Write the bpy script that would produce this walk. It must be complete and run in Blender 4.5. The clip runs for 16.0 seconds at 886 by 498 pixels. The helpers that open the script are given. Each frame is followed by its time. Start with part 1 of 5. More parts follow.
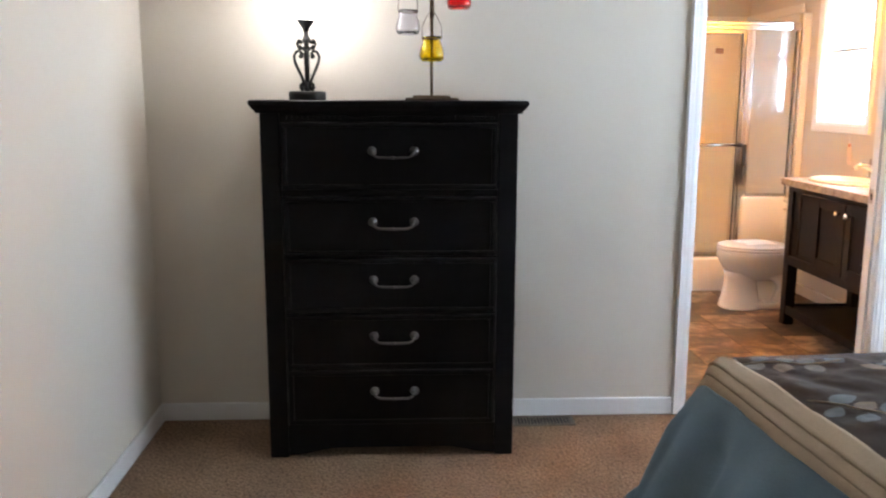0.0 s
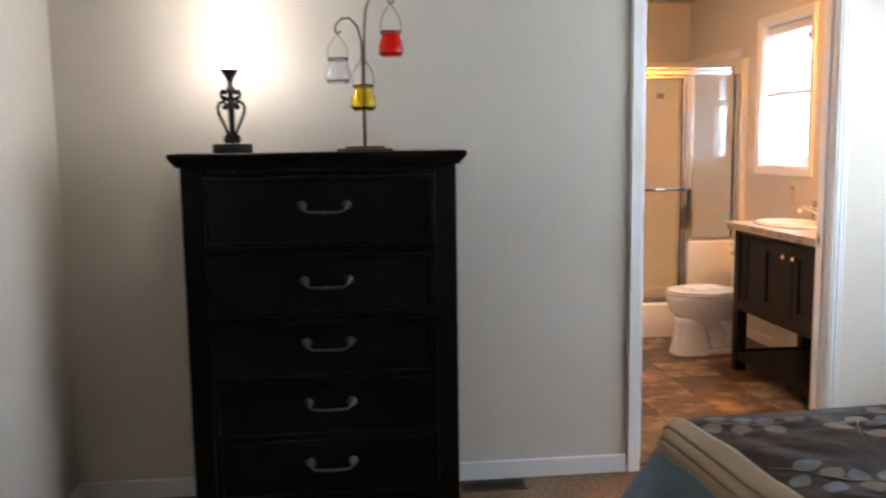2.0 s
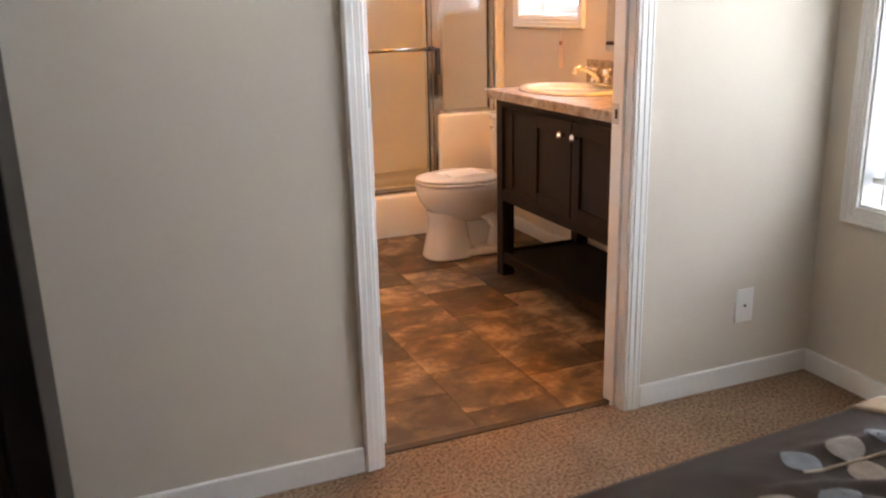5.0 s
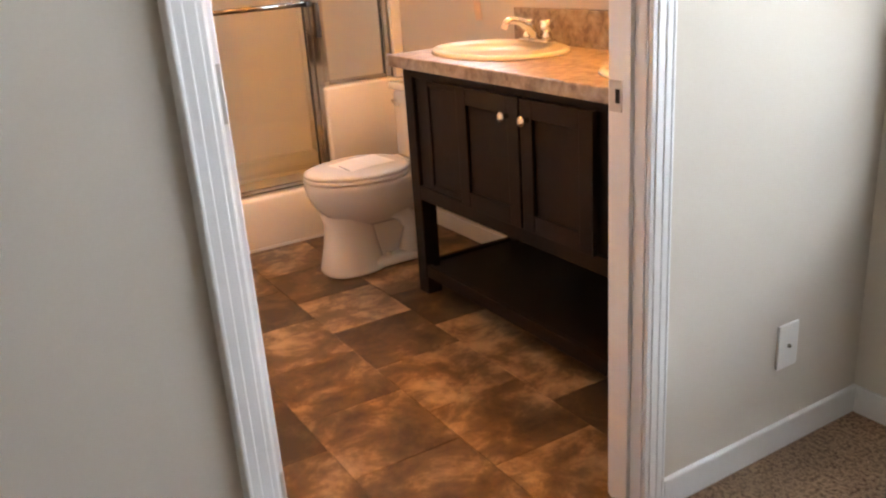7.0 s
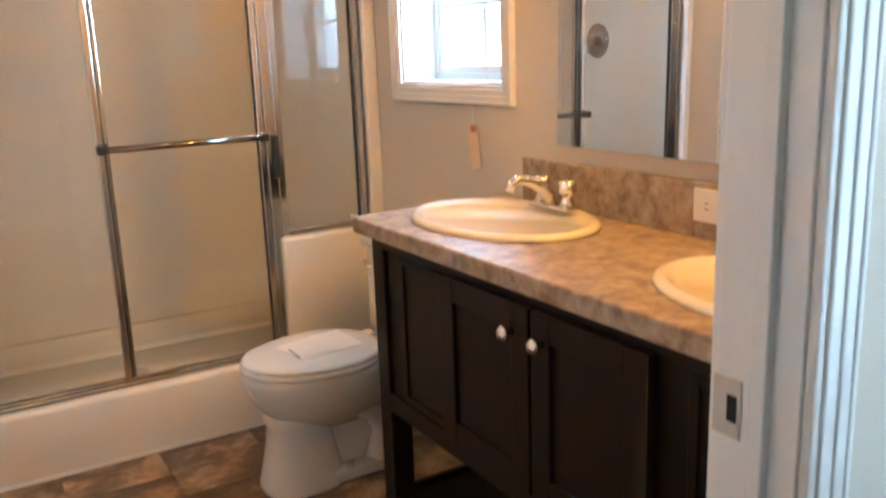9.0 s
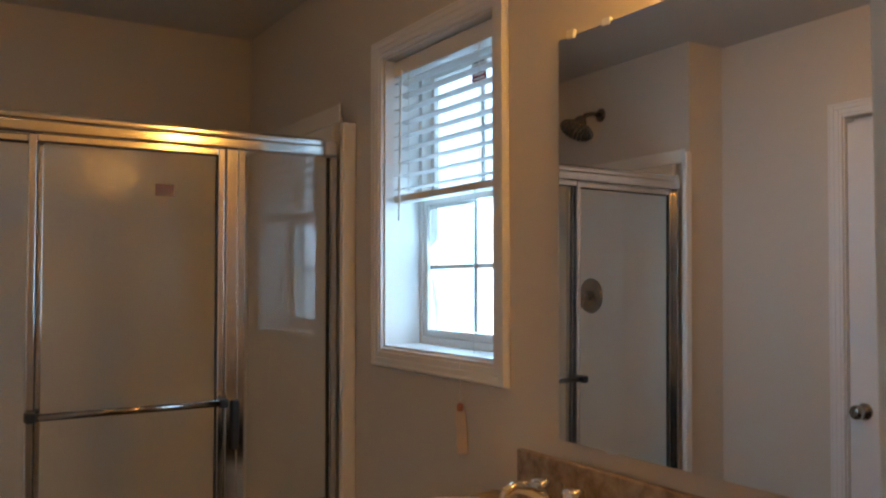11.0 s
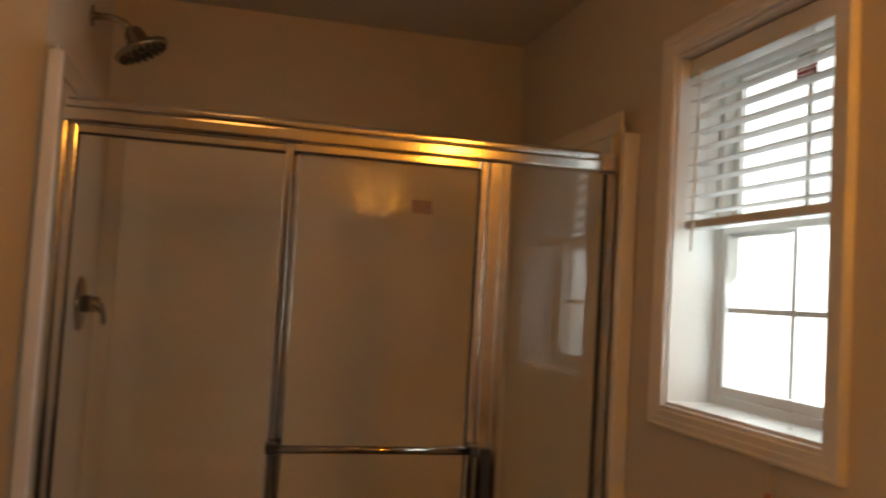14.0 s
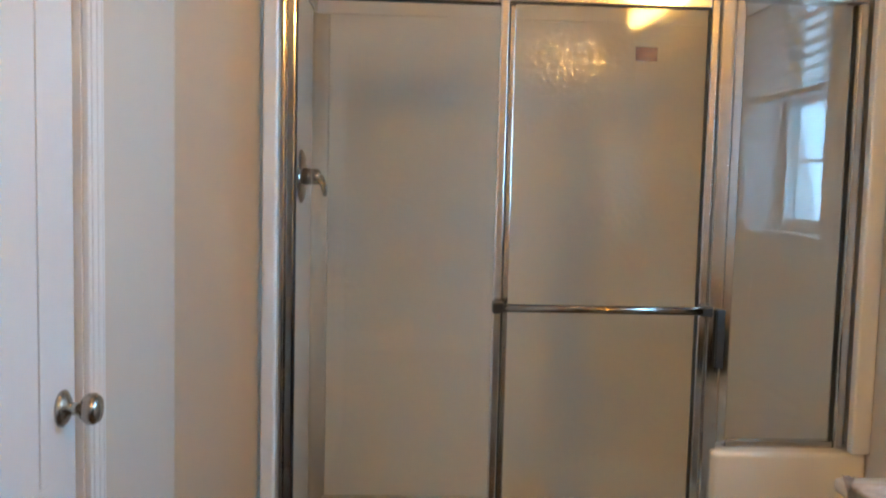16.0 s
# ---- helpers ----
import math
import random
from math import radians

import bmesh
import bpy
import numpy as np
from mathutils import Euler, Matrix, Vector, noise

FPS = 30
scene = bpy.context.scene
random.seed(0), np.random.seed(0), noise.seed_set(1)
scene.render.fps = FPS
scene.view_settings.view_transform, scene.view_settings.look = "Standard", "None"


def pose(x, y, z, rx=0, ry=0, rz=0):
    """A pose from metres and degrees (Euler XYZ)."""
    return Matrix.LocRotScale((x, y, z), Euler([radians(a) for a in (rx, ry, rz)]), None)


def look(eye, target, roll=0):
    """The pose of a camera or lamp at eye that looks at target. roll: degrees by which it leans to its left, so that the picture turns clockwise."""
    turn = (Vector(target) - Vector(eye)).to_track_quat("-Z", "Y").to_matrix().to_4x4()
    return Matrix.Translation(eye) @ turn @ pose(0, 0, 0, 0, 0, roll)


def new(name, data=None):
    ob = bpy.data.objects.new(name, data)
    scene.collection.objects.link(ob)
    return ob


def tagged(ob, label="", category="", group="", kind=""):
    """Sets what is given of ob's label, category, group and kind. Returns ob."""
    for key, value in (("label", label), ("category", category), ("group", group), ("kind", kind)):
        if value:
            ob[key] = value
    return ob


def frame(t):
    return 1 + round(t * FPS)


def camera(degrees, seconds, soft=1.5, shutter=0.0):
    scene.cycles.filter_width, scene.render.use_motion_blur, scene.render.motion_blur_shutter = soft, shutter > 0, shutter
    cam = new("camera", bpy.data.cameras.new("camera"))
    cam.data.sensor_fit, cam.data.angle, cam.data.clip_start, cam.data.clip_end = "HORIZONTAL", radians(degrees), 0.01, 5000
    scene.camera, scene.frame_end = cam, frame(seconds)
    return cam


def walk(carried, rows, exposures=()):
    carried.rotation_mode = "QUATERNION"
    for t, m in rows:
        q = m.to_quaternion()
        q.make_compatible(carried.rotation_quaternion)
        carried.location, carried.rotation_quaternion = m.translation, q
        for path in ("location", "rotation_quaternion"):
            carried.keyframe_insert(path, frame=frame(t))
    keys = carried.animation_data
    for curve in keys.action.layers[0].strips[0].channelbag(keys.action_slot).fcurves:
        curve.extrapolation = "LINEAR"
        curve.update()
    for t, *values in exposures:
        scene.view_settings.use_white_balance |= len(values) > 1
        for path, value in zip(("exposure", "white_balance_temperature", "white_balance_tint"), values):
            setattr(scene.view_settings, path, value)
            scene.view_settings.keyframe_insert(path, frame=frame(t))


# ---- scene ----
cam = camera(55.6, 16.0, soft=2.1, shutter=0.4)

PATH = [
    (0, (0.789, 0.302, 1.346), (0.882, 2.268, 0.993), 0.2),
    (0.5, (0.739, 0.332, 1.347), (0.748, 2.311, 1.056), -0.7),
    (1, (0.724, 0.343, 1.358), (0.701, 2.334, 1.166), -0.6),
    (1.5, (0.741, 0.357, 1.354), (0.794, 2.347, 1.169), -0.9),
    (2, (0.851, 0.469, 1.352), (1.059, 2.444, 1.109), -0.8),
    (2.5, (0.975, 0.624, 1.348), (1.33, 2.571, 1.058), 2.0),
    (3, (1.013, 0.777, 1.31), (1.539, 2.659, 0.886), 2.6),
    (3.5, (0.981, 0.992, 1.303), (1.631, 2.827, 0.843), 1.9),
    (4, (1.076, 1.17, 1.283), (1.782, 2.967, 0.761), 0.4),
    (4.2, (1.142, 1.266, 1.274), (1.836, 3.064, 0.739), -0.3),
    (6.3, (1.574, 2.268, 1.246), (2.399, 3.975, 0.608), -3.7),
    (6.5, (1.599, 2.335, 1.243), (2.453, 4.019, 0.583), -3.4),
    (7, (1.674, 2.588, 1.233), (2.622, 4.213, 0.553), -4.0),
    (7.5, (1.758, 2.789, 1.245), (2.765, 4.375, 0.557), -4.9),
    (8, (1.932, 2.963, 1.246), (2.887, 4.596, 0.598), -4.5),
    (8.5, (2.083, 3.124, 1.251), (3.0, 4.802, 0.664), -3.7),
    (9, (2.161, 3.283, 1.289), (3.156, 4.958, 0.837), -2.1),
    (9.5, (2.237, 3.372, 1.34), (3.242, 5.074, 1.037), -1.1),
    (9.7, (2.331, 3.385, 1.343), (3.291, 5.124, 1.117), -1.0),
    (11.8, (2.33, 3.653, 1.466), (3.489, 5.267, 1.689), 1.4),
    (12, (2.327, 3.664, 1.483), (3.504, 5.259, 1.75), 1.5),
    (12.5, (2.339, 3.709, 1.501), (3.503, 5.297, 1.853), 2.4),
    (13, (2.351, 3.787, 1.479), (3.398, 5.465, 1.776), 3.0),
    (13.5, (2.408, 3.864, 1.442), (3.211, 5.688, 1.612), 3.5),
    (14, (2.469, 3.922, 1.44), (2.957, 5.858, 1.549), 3.3),
    (14.5, (2.464, 3.955, 1.43), (2.692, 5.941, 1.497), 2.2),
    (15, (2.44, 3.963, 1.404), (2.574, 5.959, 1.422), 1.6),
    (15.5, (2.404, 3.983, 1.358), (2.485, 5.981, 1.311), 1.6),
    (16, (2.366, 4.009, 1.335), (2.455, 6.001, 1.182), 1.4),
]
EXPOSURES = [(0.0, 0.92, 6900, 15), (0.5, 0.74, 6850, 15), (1.5, 0.64, 6950, 17), (2.0, 0.36, 7200, 17), (2.5, 0.09, 7450, 19), (3.5, 0.22, 8300, 22), (4.0, 0.26, 8500, 22), (6.5, 0.38, 8000, 21), (7.0, 0.36, 8000, 20), (8.0, 0.43, 7900, 16), (8.5, 0.38, 7500, 11), (9.0, -0.02, 6300, 4), (9.5, -0.50, 5750, -5),
             (11.8, -2.25, 6800, 8), (12.5, -2.40, 7300, 9), (13.5, -2.10, 9600, 15), (14.0, -2.04, 11500, 18), (14.5, -1.16, 10600, 17), (15.0, -0.64, 6500, 2), (15.5, -0.94, 5150, -8), (16.0, -0.54, 5150, -7)]
walk(cam, [(t, look(eye, aim, lean)) for t, eye, aim, lean in PATH], EXPOSURES)

# ---- world and light ----
world = bpy.data.worlds.new("sky")
scene.world = world
world.use_nodes = True
wn = world.node_tree.nodes
sky = wn.new("ShaderNodeTexSky")
sky.sky_type = "NISHITA"
sky.sun_disc = False
sky.sun_elevation = radians(48)
sky.sun_rotation = radians(250)
world.node_tree.links.new(sky.outputs[0], wn["Background"].inputs[0])
wn["Background"].inputs[1].default_value = 0.12


def lamp(name, kind, m, energy, color, **more):
    data = bpy.data.lights.new(name, kind)
    data.energy, data.color = energy, color
    if kind == "AREA":
        data.shape, data.size, data.size_y = "RECTANGLE", more["size"][0], more["size"][1]
    elif kind == "POINT":
        data.shadow_soft_size = more["soft"]
    else:
        data.angle = radians(0.5)
    ob = new(name, data)
    ob.matrix_world = m
    return ob


COOL = (0.71, 0.855, 1.0)
SKY_BLUE = (0.44, 0.70, 1.0)
lamp("sun", "SUN", look((-6, 2, 8), (0, 3, 0)), 3.0, (1, 0.95, 0.88))
lamp("bedroom_window_daylight", "AREA", look((3.66, 2.52, 1.36), (-1, 2.42, 0.9)), 55, COOL, size=(1.8, 1.4))
lamp("bathroom_window_daylight", "AREA", look((3.745, 5.585, 1.45), (1, 5.3, 0.9)), 13, SKY_BLUE, size=(0.5, 0.5))


# ---- materials ----
def mat(name, base, rough=0.5, metal=0.0, spec=0.5, grain=0.0, scale=40.0, bump=0.0, bump_scale=80.0, bump_detail=3.0, blotch=0.0, blotch_scale=3.0, coat=0.0, random_tint=0.0):
    """A surface with fine grain, broad blotches and relief, all in metres."""
    m = bpy.data.materials.new(name)
    m.use_nodes = True
    n, l = m.node_tree.nodes, m.node_tree.links
    b = n["Principled BSDF"]
    b.inputs["Roughness"].default_value, b.inputs["Metallic"].default_value = rough, metal
    b.inputs["Specular IOR Level"].default_value, b.inputs["Coat Weight"].default_value = spec, coat
    geo = n.new("ShaderNodeNewGeometry")
    color = n.new("ShaderNodeRGB").outputs[0]
    color.default_value = (*base, 1)

    def vary(color, source, amount):
        ramp = n.new("ShaderNodeMapRange")
        ramp.inputs["From Min"].default_value, ramp.inputs["From Max"].default_value = 0.25, 0.75
        ramp.inputs["To Min"].default_value, ramp.inputs["To Max"].default_value = 1 - amount, 1 + amount
        l.new(source, ramp.inputs["Value"])
        mul = n.new("ShaderNodeVectorMath")
        mul.operation = "SCALE"
        l.new(color, mul.inputs[0])
        l.new(ramp.outputs[0], mul.inputs["Scale"])
        return mul.outputs[0]

    for amount, size in ((grain, scale), (blotch, blotch_scale)):
        if amount:
            tex = n.new("ShaderNodeTexNoise")
            tex.inputs["Scale"].default_value, tex.inputs["Detail"].default_value = size, 4
            l.new(geo.outputs["Position"], tex.inputs["Vector"])
            color = vary(color, tex.outputs["Fac"], amount)
    if random_tint:
        color = vary(color, n.new("ShaderNodeObjectInfo").outputs["Random"], random_tint)
    l.new(color, b.inputs["Base Color"])
    if bump:
        tex = n.new("ShaderNodeTexNoise")
        tex.inputs["Scale"].default_value, tex.inputs["Detail"].default_value = bump_scale, bump_detail
        l.new(geo.outputs["Position"], tex.inputs["Vector"])
        relief = n.new("ShaderNodeBump")
        relief.inputs["Strength"].default_value, relief.inputs["Distance"].default_value = bump, 0.004
        l.new(tex.outputs["Fac"], relief.inputs["Height"])
        l.new(relief.outputs[0], b.inputs["Normal"])
    return m


def stone_mat(name, dark, mid, light, scale, rough, per_piece=False, bump=0.1):
    """Marbled stone-look sheet: veins and clouds between three tones."""
    m = bpy.data.materials.new(name)
    m.use_nodes = True
    n, l = m.node_tree.nodes, m.node_tree.links
    b = n["Principled BSDF"]
    b.inputs["Roughness"].default_value = rough
    geo = n.new("ShaderNodeNewGeometry")
    place = geo.outputs["Position"]
    if per_piece:
        info = n.new("ShaderNodeObjectInfo")
        shift = n.new("ShaderNodeVectorMath")
        shift.operation = "MULTIPLY_ADD"
        l.new(info.outputs["Random"], shift.inputs[0])
        shift.inputs[1].default_value = (17, 31, 5)
        l.new(place, shift.inputs[2])
        place = shift.outputs[0]
    tex = n.new("ShaderNodeTexNoise")
    tex.inputs["Scale"].default_value, tex.inputs["Detail"].default_value, tex.inputs["Roughness"].default_value, tex.inputs["Distortion"].default_value = scale, 8, 0.66, 0.3
    l.new(place, tex.inputs["Vector"])
    value = tex.outputs["Fac"]
    if per_piece:
        add = n.new("ShaderNodeMath")
        add.operation = "MULTIPLY_ADD"
        l.new(info.outputs["Random"], add.inputs[0])
        add.inputs[1].default_value = 0.19
        half = n.new("ShaderNodeMath")
        half.operation = "SUBTRACT"
        l.new(value, half.inputs[0])
        half.inputs[1].default_value = 0.095
        l.new(half.outputs[0], add.inputs[2])
        value = add.outputs[0]
    ramp = n.new("ShaderNodeValToRGB")
    e = ramp.color_ramp.elements
    e[0].position, e[0].color = 0.36, (*dark, 1)
    e[1].position, e[1].color = 0.68, (*light, 1)
    k = e.new(0.52)
    k.color = (*mid, 1)
    l.new(value, ramp.inputs[0])
    l.new(ramp.outputs[0], b.inputs["Base Color"])
    relief = n.new("ShaderNodeBump")
    relief.inputs["Strength"].default_value, relief.inputs["Distance"].default_value = bump, 0.004
    l.new(tex.outputs["Fac"], relief.inputs["Height"])
    l.new(relief.outputs[0], b.inputs["Normal"])
    return m


def carpet_mat(name, pile, fleck):
    """Cut pile: tufts of about a centimetre, darker flecks between them, and broad brushed patches."""
    m = bpy.data.materials.new(name)
    m.use_nodes = True
    n, l = m.node_tree.nodes, m.node_tree.links
    b = n["Principled BSDF"]
    b.inputs["Roughness"].default_value, b.inputs["Specular IOR Level"].default_value = 0.95, 0.05
    geo = n.new("ShaderNodeNewGeometry")
    tuft = n.new("ShaderNodeTexNoise")
    tuft.inputs["Scale"].default_value, tuft.inputs["Detail"].default_value, tuft.inputs["Roughness"].default_value = 95, 3, 0.7
    patch = n.new("ShaderNodeTexNoise")
    patch.inputs["Scale"].default_value, patch.inputs["Detail"].default_value = 5, 3
    for tex in (tuft, patch):
        l.new(geo.outputs["Position"], tex.inputs["Vector"])
    ramp = n.new("ShaderNodeValToRGB")
    e = ramp.color_ramp.elements
    e[0].position, e[0].color = 0.36, (*fleck, 1)
    e[1].position, e[1].color = 0.56, (*pile, 1)
    l.new(tuft.outputs["Fac"], ramp.inputs[0])
    brush = n.new("ShaderNodeMapRange")
    brush.inputs["From Min"].default_value, brush.inputs["From Max"].default_value = 0.3, 0.7
    brush.inputs["To Min"].default_value, brush.inputs["To Max"].default_value = 0.85, 1.15
    l.new(patch.outputs["Fac"], brush.inputs["Value"])
    mul = n.new("ShaderNodeVectorMath")
    mul.operation = "SCALE"
    l.new(ramp.outputs[0], mul.inputs[0])
    l.new(brush.outputs[0], mul.inputs["Scale"])
    l.new(mul.outputs[0], b.inputs["Base Color"])
    relief = n.new("ShaderNodeBump")
    relief.inputs["Strength"].default_value, relief.inputs["Distance"].default_value = 1.0, 0.012
    l.new(tuft.outputs["Fac"], relief.inputs["Height"])
    l.new(relief.outputs[0], b.inputs["Normal"])
    return m


def glass_mat(name, tint, rough=0.0, ior=1.45):
    m = bpy.data.materials.new(name)
    m.use_nodes = True
    b = m.node_tree.nodes["Principled BSDF"]
    b.inputs["Base Color"].default_value = (*tint, 1)
    b.inputs["Roughness"].default_value, b.inputs["IOR"].default_value, b.inputs["Transmission Weight"].default_value = rough, ior, 1.0
    return m


def pane_mat(name, tint, rough):
    """Thin flat safety glass: straight through, with a gloss on each face that grows towards grazing angles."""
    m = bpy.data.materials.new(name)
    m.use_nodes = True
    n, l = m.node_tree.nodes, m.node_tree.links
    clear, gloss, mix, edge = n.new("ShaderNodeBsdfTransparent"), n.new("ShaderNodeBsdfGlossy"), n.new("ShaderNodeMixShader"), n.new("ShaderNodeLayerWeight")
    clear.inputs["Color"].default_value = (*tint, 1)
    gloss.inputs["Roughness"].default_value, edge.inputs["Blend"].default_value = rough, 0.5
    steep, share = n.new("ShaderNodeMath"), n.new("ShaderNodeMath")
    steep.operation, share.operation = "POWER", "MULTIPLY_ADD"
    steep.inputs[1].default_value, share.inputs[1].default_value, share.inputs[2].default_value = 5, 0.96, 0.04
    l.new(edge.outputs["Facing"], steep.inputs[0])
    l.new(steep.outputs[0], share.inputs[0])
    l.new(share.outputs[0], mix.inputs[0])
    l.new(clear.outputs[0], mix.inputs[1])
    l.new(gloss.outputs[0], mix.inputs[2])
    l.new(mix.outputs[0], n["Material Output"].inputs["Surface"])
    return m


def slat_mat(name, base):
    """Thin painted slats that let some daylight through."""
    m = bpy.data.materials.new(name)
    m.use_nodes = True
    n, l = m.node_tree.nodes, m.node_tree.links
    b = n["Principled BSDF"]
    b.inputs["Base Color"].default_value, b.inputs["Roughness"].default_value = (*base, 1), 0.5
    glow = n.new("ShaderNodeBsdfTranslucent")
    glow.inputs["Color"].default_value = (*base, 1)
    mix = n.new("ShaderNodeMixShader")
    mix.inputs[0].default_value = 0.82
    l.new(b.outputs[0], mix.inputs[1])
    l.new(glow.outputs[0], mix.inputs[2])
    l.new(mix.outputs[0], n["Material Output"].inputs["Surface"])
    return m


def glow_mat(name, color, strength):
    m = bpy.data.materials.new(name)
    m.use_nodes = True
    b = m.node_tree.nodes["Principled BSDF"]
    b.inputs["Base Color"].default_value = (0.9, 0.88, 0.82, 1)
    b.inputs["Emission Color"].default_value, b.inputs["Emission Strength"].default_value = (*color, 1), strength
    return m


WALL = mat("beige_wall_paint", (0.66, 0.597, 0.512), 0.85, spec=0.2, grain=0.012, scale=300, bump=0.06, bump_scale=260, blotch=0.02, blotch_scale=1.2)
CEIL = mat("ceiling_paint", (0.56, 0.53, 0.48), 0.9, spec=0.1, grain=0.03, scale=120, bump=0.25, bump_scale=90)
TRIM = mat("white_trim_paint", (0.80, 0.79, 0.77), 0.38, grain=0.015, scale=60, bump=0.03, bump_scale=50)
DOOR = mat("white_door_paint", (0.80, 0.79, 0.78), 0.42, grain=0.01, scale=30, bump=0.05, bump_scale=120)
CARPET = carpet_mat("tan_carpet", (0.36, 0.235, 0.155), (0.12, 0.072, 0.046))
BLACK = mat("black_stained_wood", (0.006, 0.0052, 0.006), 0.36, spec=0.14, grain=0.25, scale=25, bump=0.04, bump_scale=60)
ESPRESSO = mat("espresso_wood", (0.0135, 0.0080, 0.0073), 0.45, spec=0.18, grain=0.22, scale=22, bump=0.05, bump_scale=70)
VINYL = stone_mat("slate_look_vinyl", (0.056, 0.034, 0.020), (0.150, 0.090, 0.050), (0.46, 0.31, 0.185), 6.4, 0.42, per_piece=True)
GROUT = mat("vinyl_joint", (0.06, 0.042, 0.03), 0.6, grain=0.2)
COUNTER = stone_mat("granite_look_laminate", (0.20, 0.14, 0.10), (0.36, 0.275, 0.20), (0.48, 0.39, 0.30), 24, 0.40, bump=0.03)
BISQUE = mat("bisque_porcelain", (0.84, 0.77, 0.63), 0.22, coat=0.15, grain=0.01, scale=10)
PORCELAIN = mat("white_porcelain", (0.80, 0.77, 0.72), 0.10, coat=0.5, grain=0.01, scale=10)
SEAT = mat("white_seat_plastic", (0.80, 0.77, 0.72), 0.25, grain=0.01, scale=10)
FIBER = mat("white_fibreglass", (0.86, 0.82, 0.74), 0.20, coat=0.3, grain=0.015, scale=8, bump=0.14, bump_scale=26)
CHROME = mat("chrome", (0.78, 0.76, 0.73), 0.08, metal=1.0, grain=0.04, scale=30)
SILVER = mat("bright_aluminium", (0.68, 0.67, 0.65), 0.14, metal=1.0, grain=0.05, scale=40)
NICKEL = mat("brushed_nickel", (0.40, 0.375, 0.34), 0.24, metal=1.0, grain=0.06, scale=90)
SATIN = mat("satin_nickel", (0.56, 0.53, 0.49), 0.45, metal=0.7, grain=0.06, scale=90)
PEWTER = mat("pewter", (0.17, 0.165, 0.16), 0.34, metal=1.0, grain=0.25, scale=160, bump=0.2, bump_scale=200)
GASKET = mat("black_gasket", (0.02, 0.02, 0.02), 0.5, grain=0.1)
IRON = mat("wrought_iron", (0.020, 0.019, 0.018), 0.5, metal=0.4, grain=0.3, scale=120, bump=0.15, bump_scale=150)
BRONZE = mat("bronze_wire", (0.16, 0.11, 0.07), 0.4, metal=0.8, grain=0.25, scale=90)
# near-black colour painted for the shade inside small openings, none are cut
OPENING_SHADE = mat("opening_shade_black", (0.004, 0.004, 0.004), 0.8, grain=0.1)
VENT = mat("brown_vent_enamel", (0.12, 0.092, 0.066), 0.45, metal=0.3, grain=0.1)
PLASTIC = mat("white_plastic", (0.78, 0.77, 0.74), 0.35, grain=0.01, scale=20)
BLIND = slat_mat("white_blind_slat", (0.88, 0.88, 0.88))
BLUE = mat("dusty_blue_fabric", (0.14, 0.198, 0.242), 0.85, spec=0.15, grain=0.10, scale=260, bump=0.3, bump_scale=330, blotch=0.10, blotch_scale=6)
BROWN = mat("brown_satin_fabric", (0.023, 0.0130, 0.0090), 0.58, spec=0.13, grain=0.14, scale=240, bump=0.25, bump_scale=300, blotch=0.12, blotch_scale=5)
TAN = mat("tan_band_fabric", (0.41, 0.305, 0.215), 0.8, spec=0.15, grain=0.10, scale=260, bump=0.35, bump_scale=300, blotch=0.06)
LEAF_BLUE = mat("blue_grey_leaf_fabric", (0.090, 0.106, 0.120), 0.7, grain=0.30, scale=55, random_tint=0.15, bump=0.3, bump_scale=160)
LEAF_TAN = mat("tan_leaf_fabric", (0.165, 0.115, 0.078), 0.7, grain=0.30, scale=55, random_tint=0.15, bump=0.3, bump_scale=160)
LEAF_GREY = mat("cream_leaf_fabric", (0.175, 0.152, 0.132), 0.7, grain=0.30, scale=55, random_tint=0.15, bump=0.3, bump_scale=160)
STEM = mat("tan_embroidery", (0.34, 0.26, 0.185), 0.7, grain=0.1)
MATTRESS = mat("mattress_ticking", (0.6, 0.58, 0.54), 0.9, grain=0.05, scale=60)
PAPER = mat("paper", (0.80, 0.78, 0.74), 0.7, grain=0.02, scale=20)
# towel bar chrome, its base darkened for the dark room it would mirror
CHROME_DARK_REFLECTION = mat("chrome_dark_reflection", (0.30, 0.27, 0.24), 0.10, metal=1.0, grain=0.05, scale=40)
WAVY = mat("wavy_fibreglass", (0.86, 0.82, 0.74), 0.03, coat=0.0, grain=0.015, scale=8, bump=0.34, bump_scale=48, bump_detail=0.0)
COVE = mat("glossy_fibreglass", (0.86, 0.82, 0.74), 0.10, coat=0.2, grain=0.015, scale=8, bump=0.15, bump_scale=24, bump_detail=0.0)
KRAFT = mat("brown_paper_label", (0.20, 0.085, 0.05), 0.7, grain=0.05)
TAG_RED = mat("faded_red_plastic", (0.50, 0.20, 0.14), 0.5, grain=0.05)
TAG_PAPER = mat("pinkish_paper", (0.66, 0.52, 0.44), 0.7, grain=0.04, scale=60)
RED_INK = mat("red_print", (0.42, 0.03, 0.05), 0.6, grain=0.05)
GREY_INK = mat("grey_print", (0.25, 0.25, 0.26), 0.6, grain=0.05)
MIRROR = mat("mirror_silver", (0.88, 0.88, 0.87), 0.01, metal=1.0)
GLASS = glass_mat("clear_glass", (0.95, 0.97, 0.96), 0.0)
SHOWER_GLASS = pane_mat("shower_glass", (0.99, 0.99, 0.98), 0.02)
DOOR_GLASS = pane_mat("sliding_door_glass", (0.985, 0.985, 0.97), 0.06)
FILM = glass_mat("clear_label_film", (0.72, 0.66, 0.58), 0.35)
RED_GLASS = glass_mat("red_glass", (0.95, 0.06, 0.04), 0.10)
